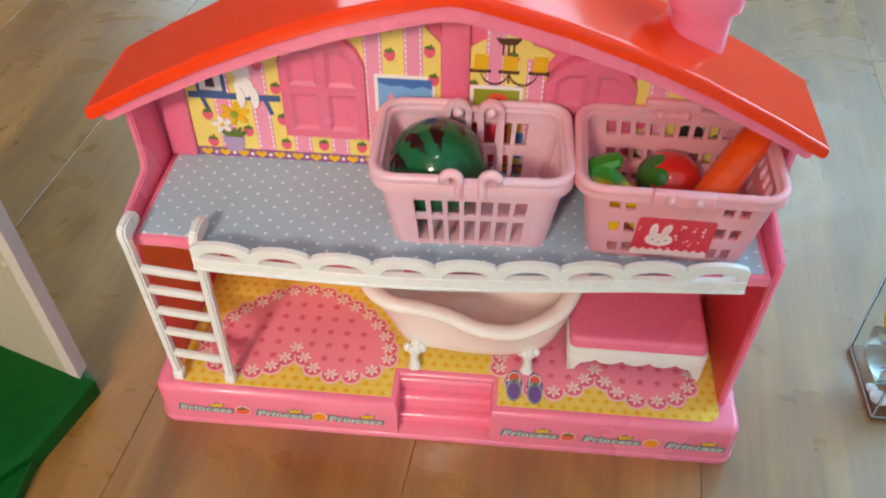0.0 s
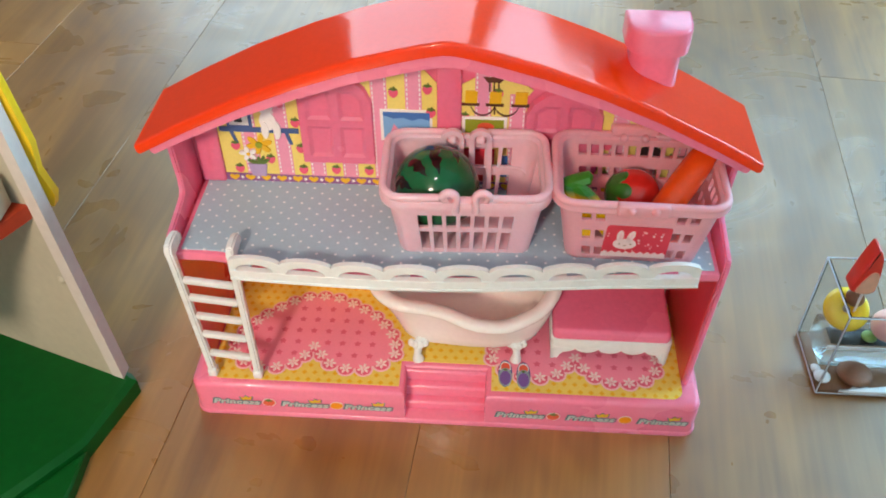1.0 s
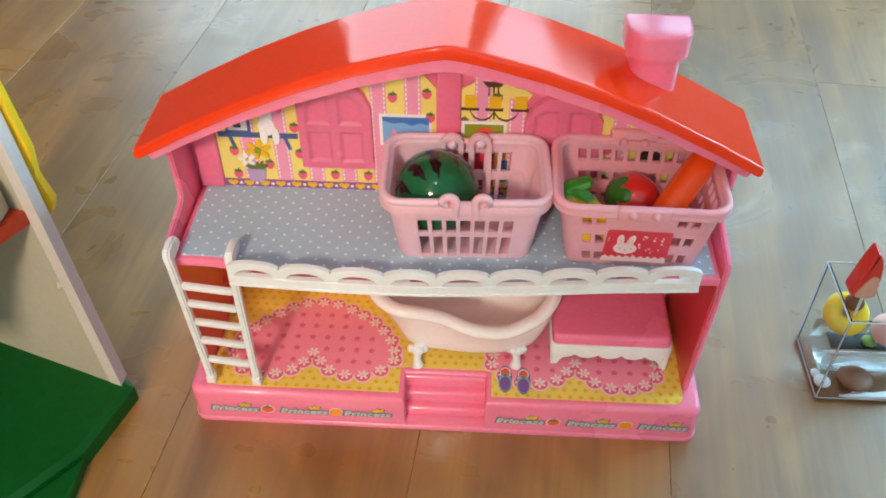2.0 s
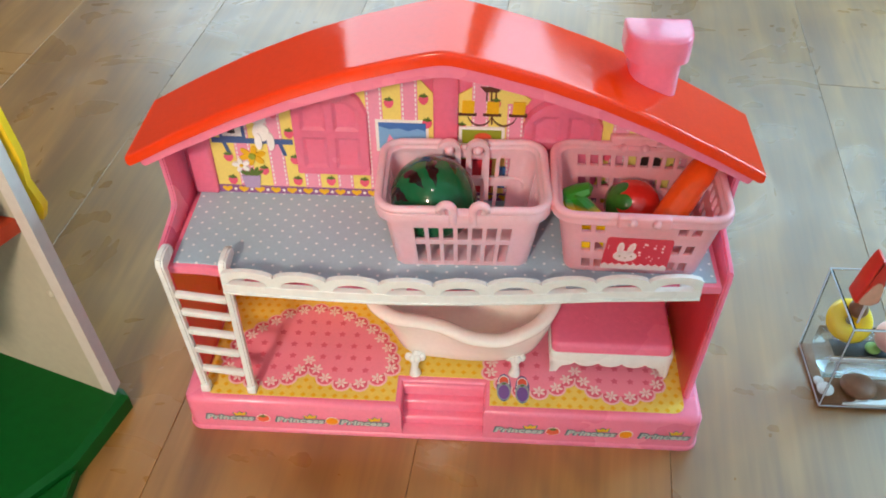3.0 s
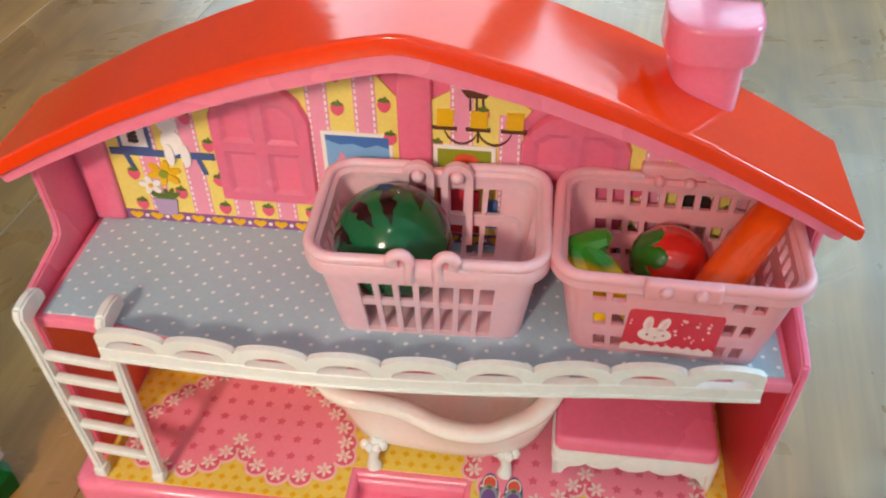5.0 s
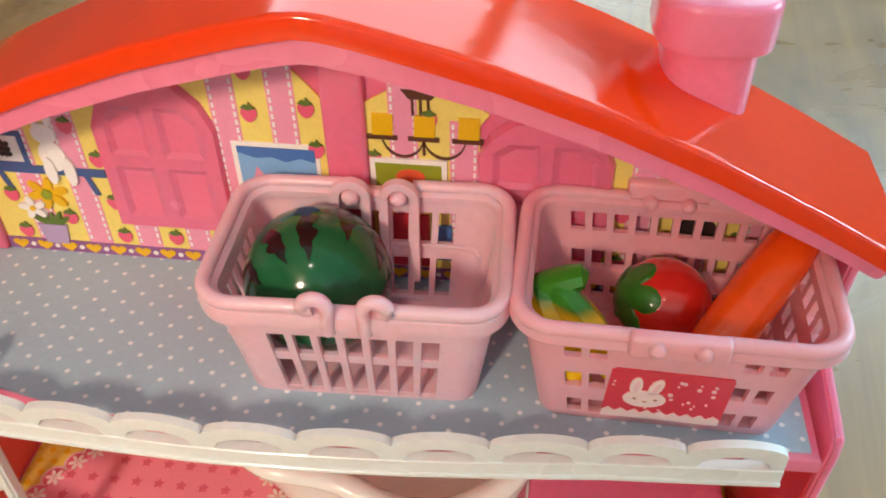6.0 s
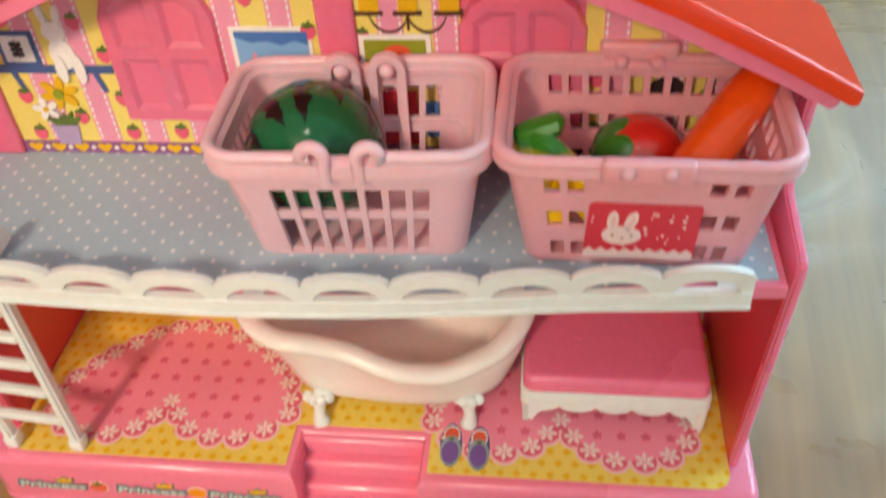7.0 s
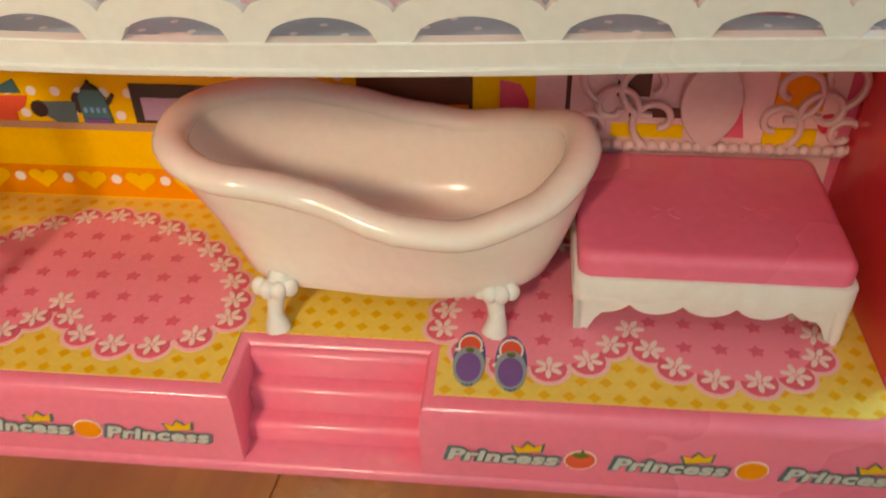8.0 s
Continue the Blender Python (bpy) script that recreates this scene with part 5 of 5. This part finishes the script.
# ---- toy vegetables ----
TOMATO = material("tomato_red_plastic", srgb(216, 44, 34), 0.15, 0.08, 30, 0.03, 0.5)
CALYX = material("leaf_green_plastic", srgb(44, 116, 32), 0.28, 0.15, 40, 0.1, 0.2)
CARROT = material("orange_plastic", srgb(248, 84, 20), 0.25, 0.06, 30, 0.04, 0.3)
TC = Vector((1.465, 0.83, SHELF_Z + 0.305))
tomato = tagged(part("toy_tomato", ball_bm(*TC, 0.215, 0.195, 32, 20), TOMATO), "glossy red toy tomato with a green leaf top", "tomato")
ax = Vector((-0.86, -0.20, 0.42)).normalized()
s1 = ax.cross(Vector((0, 0, 1))).normalized()
s2 = ax.cross(s1)
lb = bmesh.new()
tip = lb.verts.new(TC + Vector((ax.x * 0.226, ax.y * 0.226, ax.z * 0.206)))
last = None
for step in range(1, 7):
    ring = []
    for i in range(50):
        a = 2 * math.pi * i / 50
        spread = radians((28 + 27 * abs(math.cos(2.5 * a)) ** 0.6) * step / 6)
        d = math.cos(spread) * ax + math.sin(spread) * (math.cos(a) * s1 + math.sin(a) * s2)
        lift = 0.008 if step < 6 else -0.002
        ring.append(lb.verts.new(TC + Vector((d.x * (0.215 + lift), d.y * (0.215 + lift), d.z * (0.195 + lift)))))
    for i in range(50):
        j = (i + 1) % 50
        lb.faces.new((tip, ring[i], ring[j]) if last is None else (last[i], ring[i], ring[j], last[j]))
    last = ring
part("calyx", lb, CALYX, tomato)
p0, p1 = Vector((1.59, 0.43, SHELF_Z + 0.355)), Vector((2.01, 0.95, SHELF_Z + 0.685))
carrot = tagged(part("toy_carrot", tube_bm([p0 + (p1 - p0) * t for t in (0, 0.02, 0.06, 0.14, 0.35, 0.6, 0.8, 0.93, 0.98, 1.0)],
                                          lambda u: (0.05, 0.085, 0.102, 0.112, 0.117, 0.116, 0.112, 0.10, 0.08, 0.03)[min(9, round(u * 9))], 24), CARROT),
                "bright orange plastic toy carrot leaning in the basket", "carrot")
part("carrot_top", ball_bm(*p0, 0.07, seg=14, rings=8), CALYX, carrot)


def banana_material():
    m = material("banana_plastic", srgb(248, 206, 24), 0.28, 0.06, 30, 0.04, 0.3)
    n, k = m.node_tree.nodes, m.node_tree.links
    co, sep, mr, mix = n.new("ShaderNodeTexCoord"), n.new("ShaderNodeSeparateXYZ"), n.new("ShaderNodeMapRange"), n.new("ShaderNodeMix")
    k.new(co.outputs["Object"], sep.inputs[0])
    mr.inputs["From Min"].default_value, mr.inputs["From Max"].default_value = 0.2318, 0.2352
    k.new(sep.outputs[2], mr.inputs["Value"])
    mix.data_type = "RGBA"
    mix.inputs["A"].default_value, mix.inputs["B"].default_value = (*srgb(246, 200, 20), 1), (*srgb(40, 128, 30), 1)
    k.new(mr.outputs[0], mix.inputs["Factor"])
    k.new(mix.outputs["Result"], n["Principled BSDF"].inputs["Base Color"].links[0].from_node.inputs[0])
    return m


BANANA = banana_material()
bananas = thing("toy_bananas", (1.15, 0.55, SHELF_Z + 0.03), "yellow plastic toy banana bunch with green stem ends", "bananas")
for path in ([(0.98, 0.60, 2.36), (1.05, 0.54, 2.31), (1.15, 0.48, 2.215), (1.24, 0.46, 2.08), (1.29, 0.47, 1.96)],
             [(0.93, 0.61, 2.33), (0.95, 0.55, 2.28), (1.00, 0.48, 2.18), (1.07, 0.45, 2.05), (1.12, 0.45, 1.93)]):
    part("banana", tube_bm(curve_points(path, 4, closed=False), lambda u: 0.05 + 0.032 * math.sin(math.pi * min(1, 0.9 * u + 0.08)), 7), BANANA, bananas)
part("stem", tube_bm([(0.875, 0.63, 2.30), (0.90, 0.63, 2.335), (0.96, 0.62, 2.365), (1.03, 0.62, 2.395), (1.085, 0.62, 2.42), (1.10, 0.62, 2.415)],
                     lambda u: (0.03, 0.06, 0.072, 0.07, 0.06, 0.03)[min(5, round(u * 5))], 8, squash=0.8), BANANA, bananas)

# ---- the second toy house, beside ----
GREEN = material("green_painted_wood", srgb(0, 84, 27), 0.5, 0.12, 20, 0.15, 0.0, spec=0.2)
BOARD = material("cream_painted_board", srgb(186, 178, 156), 0.5, 0.06, 20, 0.15)
EDGE = material("pinkish_board_edge", srgb(214, 204, 196), 0.5, 0.06, 20, 0.15)
REDWOOD = material("red_brown_paint", srgb(176, 58, 30), 0.4, 0.1, 20, 0.1)
YELLOWPAINT = material("yellow_paint", srgb(244, 196, 20), 0.4, 0.06, 20, 0.1)
STEEL = material("steel_screw", (0.6, 0.6, 0.6), 0.3, 0.05, 60, 0.0, metal=1.0)
other_house = thing("toy_playhouse", (-3.6, -0.2, 0), "wooden toy house with cream boards on a green base", "toy house")
base_pts = [(-2.825, 0.225), (-3.042, -0.50), (-3.36, -0.90), (-4.2, -1.9), (-5.3, -1.9), (-5.3, 0.95), (-4.0, 0.66), (-2.90, 0.30)]
green_base = part("green_base", prism_bm(base_pts, on_floor, 0.0, 0.215, bevel=0.05, seg=1), GREEN, other_house)
low_pts = [(-3.046, -0.515), (-3.035, -0.87), (-3.10, -1.5), (-4.0, -2.4), (-4.2, -1.92), (-3.37, -0.92)]
part("green_step", prism_bm(low_pts, on_floor, 0.0, 0.13, bevel=0.02, seg=1), GREEN, other_house)
for u in (0.48, 0.85):
    x, y = -2.86 - 0.215 * u, 0.21 - 0.72 * u
    part("screw", ball_bm(x - 0.03, y, 0.185, 0.018, seg=10, rings=6), STEEL, green_base)


bm = bmesh.new()
prism_bm([(-2.93, 0.215), (-3.30, 3.75), (-4.6, 3.75), (-4.6, 0.215)], lambda u, v, h: (u, 0.20 + h + 0.34 * (-2.93 - u) + 0.025 * (v - 0.2), v), 0, 0.13, bm, bevel=0.0)
side_board = part("side_board", bm, BOARD, other_house)
bm = bmesh.new()
prism_bm([(-2.925, 0.215), (-3.295, 3.75), (-3.415, 3.75), (-3.045, 0.215)], lambda u, v, h: (u, 0.195 + h + 0.34 * (-2.93 - u) + 0.025 * (v - 0.2), v), 0, 0.14, bm)
part("board_edge", bm, EDGE, side_board)
part("wood_knot", ball_bm(-3.20, 0.345, 1.36, 0.05, seg=14, rings=8), BOARD, side_board)
# the unseen front stretch of this shelf is added to shade the green base
part("inner_shelf", prism_bm([(-3.24, 0.36), (-4.4, 0.55), (-5.1, 0.5), (-5.1, -1.7), (-4.2, -1.7), (-3.8, -0.7), (-3.62, -0.35)], on_floor, 2.02, 2.15), REDWOOD, other_house)
part("shelf_block", box_bm(-4.0, -3.36, 0.05, 0.36, 2.16, 2.45, 0.02), BOARD, other_house)
part("back_board", box_bm(-5.2, -5.1, -2.0, 0.6, 0.24, 3.55), BOARD, other_house)
part("roof_trim", prism_bm([(-3.14, 2.00), (-3.10, 2.12), (-3.16, 2.35), (-3.13, 2.6), (-3.18, 3.1), (-3.25, 3.6), (-3.45, 3.6), (-3.35, 2.6), (-3.30, 2.05)], lambda u, v, h: (u, 0.52 + h, v), 0, 0.08), YELLOWPAINT, other_house)

# ---- the clear display case ----
ACRYL = bpy.data.materials.new("clear_acrylic")
ACRYL.use_nodes = True
ab = ACRYL.node_tree.nodes["Principled BSDF"]
ab.inputs["Base Color"].default_value = (0.94, 0.97, 0.98, 1)
ab.inputs["Transmission Weight"].default_value, ab.inputs["Roughness"].default_value, ab.inputs["IOR"].default_value = 1.0, 0.03, 1.12
EDGEC = material("acrylic_edge", srgb(206, 218, 228), 0.15, 0.05, 40, 0.0, 0.5)
CHOC = material("chocolate_brown", srgb(120, 78, 48), 0.3, 0.15, 30, 0.15, 0.3)
ICING = material("white_icing_plastic", srgb(236, 238, 240), 0.25, 0.04, 30, 0.05, 0.3)
DONUT = material("yellow_glaze_plastic", srgb(244, 206, 40), 0.25, 0.06, 30, 0.05, 0.4)
PEACH = material("peach_plastic", srgb(240, 180, 150), 0.4, 0.08, 30, 0.05)
case = thing("display_case", (3.95, 0.8, 0), "clear acrylic display case with toy sweets inside", "display case")
CX0, CX1, CY0, CY1, CH = 3.42, 4.70, 0.57, 1.31, 1.05
part("case_floor", box_bm(CX0, CX1, CY0, CY1, 0.0, 0.05, 0.006), CHOC, case, "chocolate brown base plate")
for nm, b in (("front_pane", (CX0, CX1, CY0, CY0 + 0.02, 0.05, CH)), ("back_pane", (CX0, CX1, CY1 - 0.02, CY1, 0.05, CH)), ("side_pane", (CX0, CX0 + 0.02, CY0 + 0.02, CY1 - 0.02, 0.05, CH)), ("side_pane", (CX1 - 0.02, CX1, CY0 + 0.02, CY1 - 0.02, 0.05, CH))):
    p = part(nm, box_bm(*b), ACRYL, case, flat_shade=True)
    p.visible_shadow = False
for a, b in (((CX0, CY0, 0.03), (CX0, CY0, CH)), ((CX0, CY1, 0.03), (CX0, CY1, CH)), ((CX0, CY0, CH), (CX1, CY0, CH)), ((CX0, CY1, CH), (CX1, CY1, CH)), ((CX0, CY0, CH), (CX0, CY1, CH)), ((CX0, CY0, 0.03), (CX1, CY0, 0.03)), ((CX0, CY0, 0.03), (CX0, CY1, 0.03)), ((CX1, CY0, CH), (CX1, CY1, CH))):
    part("case_edge", tube_bm([a, b], 0.007, 6), EDGEC, case)
tier = tagged(part("case_tier", box_bm(CX0 + 0.10, CX1 - 0.04, 0.88, 1.28, 0.052, 0.34, 0.012), ACRYL), "clear acrylic step in the display case", "tier")
tier.visible_shadow = False
tagged(part("tier_edge", box_bm(CX0 + 0.10, CX1 - 0.04, 0.865, 0.878, 0.30, 0.345, 0.003), ICING), "white front edge strip of the clear step", "edge strip")
tagged(part("tier_plate", box_bm(CX0 + 0.14, CX1 - 0.08, 0.90, 1.10, 0.341, 0.352, 0.003), material("black_card", srgb(30, 30, 32), 0.4, 0.1, 30, 0.05)), "black card plate on the clear step", "plate")
lie = Matrix.Translation((3.63, 1.04, 0.67)) @ Matrix.Rotation(radians(38), 4, "X")
donut_bm = placed(tube_bm([(0.118 * math.cos(a), 0.118 * math.sin(a), 0) for a in (2 * math.pi * i / 32 for i in range(32))], 0.085, 14, True, squash=0.85), lie)
donut = tagged(part("toy_donut", donut_bm, DONUT), "yellow glazed toy donut with a chocolate middle", "donut")
part("chocolate_top", placed(ball_bm(0.05, 0.10, 0.07, 0.088, 0.06, 20, 12), lie), CHOC, donut)
part("donut_prop", tube_bm([(3.63, 1.07, 0.35), (3.63, 1.07, 0.64)], 0.05, 12), ACRYL, donut)
tagged(part("toy_biscuit", ball_bm(3.80, 0.76, 0.105, 0.16, 0.055, 22, 10), material("biscuit_brown", srgb(128, 78, 46), 0.6, 0.2, 40, 0.4)), "brown round toy biscuit", "biscuit")
splash = bmesh.new()
prism_bm(curve_points([(3.62, 0.575), (3.72, 0.60), (3.80, 0.66), (3.90, 0.62), (4.06, 0.64), (4.10, 0.58), (3.95, 0.56), (3.80, 0.56)], 5), on_floor, 0.05, 0.085, splash, bevel=0.012)
tagged(part("icing_splash", splash, ICING), "white shiny icing splash on brown base", "icing")
sp2 = ball_bm(3.50, 0.72, 0.09, 0.075, 0.04, 16, 8)
ball_bm(3.47, 0.82, 0.08, 0.05, 0.03, 14, 8, bm=sp2)
tagged(part("icing_blob", sp2, ICING), "white shiny icing blob on brown base", "icing")
wedge = prism_bm(curve_points([(3.535, 1.0), (3.545, 1.12), (3.58, 1.32), (3.63, 1.49), (3.70, 1.40), (3.735, 1.24), (3.75, 1.08), (3.74, 0.98), (3.62, 0.97)], 5), on_wall(1.10), 0, 0.16, bevel=0.03)
red_slice = tagged(part("toy_strawberry_slice", wedge, material("strawberry_red_plastic", srgb(230, 52, 36), 0.3, 0.08, 30, 0.05, 0.3)), "red toy strawberry slice propped in the case", "strawberry slice")
part("slice_face", prism_bm(curve_points([(3.57, 1.01), (3.60, 1.13), (3.66, 1.24), (3.72, 1.20), (3.73, 1.05), (3.70, 0.99), (3.63, 0.985)], 5), on_wall(0.942), 0, 0.012), PEACH, red_slice, "peach cut face")
part("slice_pin", tube_bm([(3.68, 1.0, 0.42), (3.68, 1.0, 1.02)], 0.012, 8), ICING, red_slice)
cake = tagged(part("toy_cake", ball_bm(4.02, 0.95, 0.57, 0.16, 0.15, 24, 14), material("pale_pink_icing", srgb(238, 190, 186), 0.35, 0.06, 30, 0.05)), "pale pink round toy cake", "cake")
part("cake_topping", ball_bm(4.06, 0.84, 0.50, 0.08, 0.05, 16, 10), material("salmon_icing", srgb(240, 140, 130), 0.35, 0.06, 30, 0.05), cake)
tagged(part("toy_kiwi", ball_bm(3.90, 0.97, 0.393, 0.07, 0.04, 16, 10), material("kiwi_green", srgb(130, 170, 90), 0.4, 0.1, 30, 0.05)), "small green toy fruit piece", "fruit")

# ---- lamps ----
SHADE = bpy.data.materials.new("lamp_diffuser")
SHADE.use_nodes = True
sb = SHADE.node_tree.nodes["Principled BSDF"]
sb.inputs["Emission Color"].default_value, sb.inputs["Emission Strength"].default_value = (1.0, 0.85, 0.65, 1), 1.5
lamp = thing("ceiling_lamp", (-0.1, -10.2, 24), "round white ceiling lamp, lit", "lamp")
part("lamp_base", prism_bm(disc(-0.1, -10.2, 1.6, 32), on_floor, 23.5, 24.0), FRAMEPAINT, lamp)
part("diffuser", prism_bm(disc(-0.1, -10.2, 1.5, 32), on_floor, 23.1, 23.5, bevel=0.15), SHADE, lamp)
floor_lamp = thing("floor_lamp", (-7.4, -30.8, 0), "tall floor lamp with a warm lit shade", "lamp")
part("lamp_foot", prism_bm(disc(-7.4, -30.8, 1.4, 32), on_floor, 0.0, 0.25, bevel=0.08), FRAMEPAINT, floor_lamp)
part("pole", tube_bm([(-7.4, -30.8, 0.2), (-7.4, -30.8, 21.4)], 0.14, 12), FRAMEPAINT, floor_lamp)
part("shade", tube_bm([(-7.4, -30.8, 21.3), (-7.4, -30.8, 23.7)], lambda u: 1.9 - 0.5 * u, 28), SHADE, floor_lamp)

# ---- floor planks ----
PLANK_W, PLANK_L = 2.2, 12.0
pb = box_bm(-PLANK_W / 2 + 0.002, PLANK_W / 2 - 0.002, -PLANK_L / 2 + 0.002, PLANK_L / 2 - 0.002, -0.08, 0.0, 0.004, 1)
bmesh.ops.scale(pb, vec=(DM, DM, DM), verts=pb.verts)
PLANK_ME = bpy.data.meshes.new("plank")
pb.to_mesh(PLANK_ME)
pb.free()
PLANK_ME.materials.append(PLANK)
rng = random.Random(3)
SKEW = -5.5
C, S = math.cos(radians(SKEW)), math.sin(radians(SKEW))
for i in range(-15, 16):
    off = {-2: 3.9, -1: -2.6, 0: 9.0, 1: -1.2, 2: 6.5}.get(i, rng.uniform(0, PLANK_L))
    px = -0.2 + PLANK_W * (i + 0.5)
    # the length of this row between the four walls
    ends = sorted((px * C - side * 26.4) / S for side in (-1, 1))
    low, high = max((-36.4 - px * S) / C, ends[0]), min((24.4 - px * S) / C, ends[1])
    for j in range(-5, 5):
        a, b = max(off + PLANK_L * j, low), min(off + PLANK_L * (j + 1), high)
        if b - a < 0.3:
            continue
        x, y = px * C - (a + b) / 2 * S, px * S + (a + b) / 2 * C
        if b - a > PLANK_L - 0.001:
            piece("plank", PLANK_ME, floor, x, y, 0.0, (0, 0, SKEW))
        else:
            cut = bmesh.new()
            cut.from_mesh(PLANK_ME)
            bmesh.ops.scale(cut, vec=(1, (b - a) / PLANK_L, 1), verts=cut.verts)
            me = bpy.data.meshes.new("plank")
            cut.to_mesh(me)
            cut.free()
            me.materials.append(PLANK)
            piece("plank", me, floor, x, y, 0.0, (0, 0, SKEW))
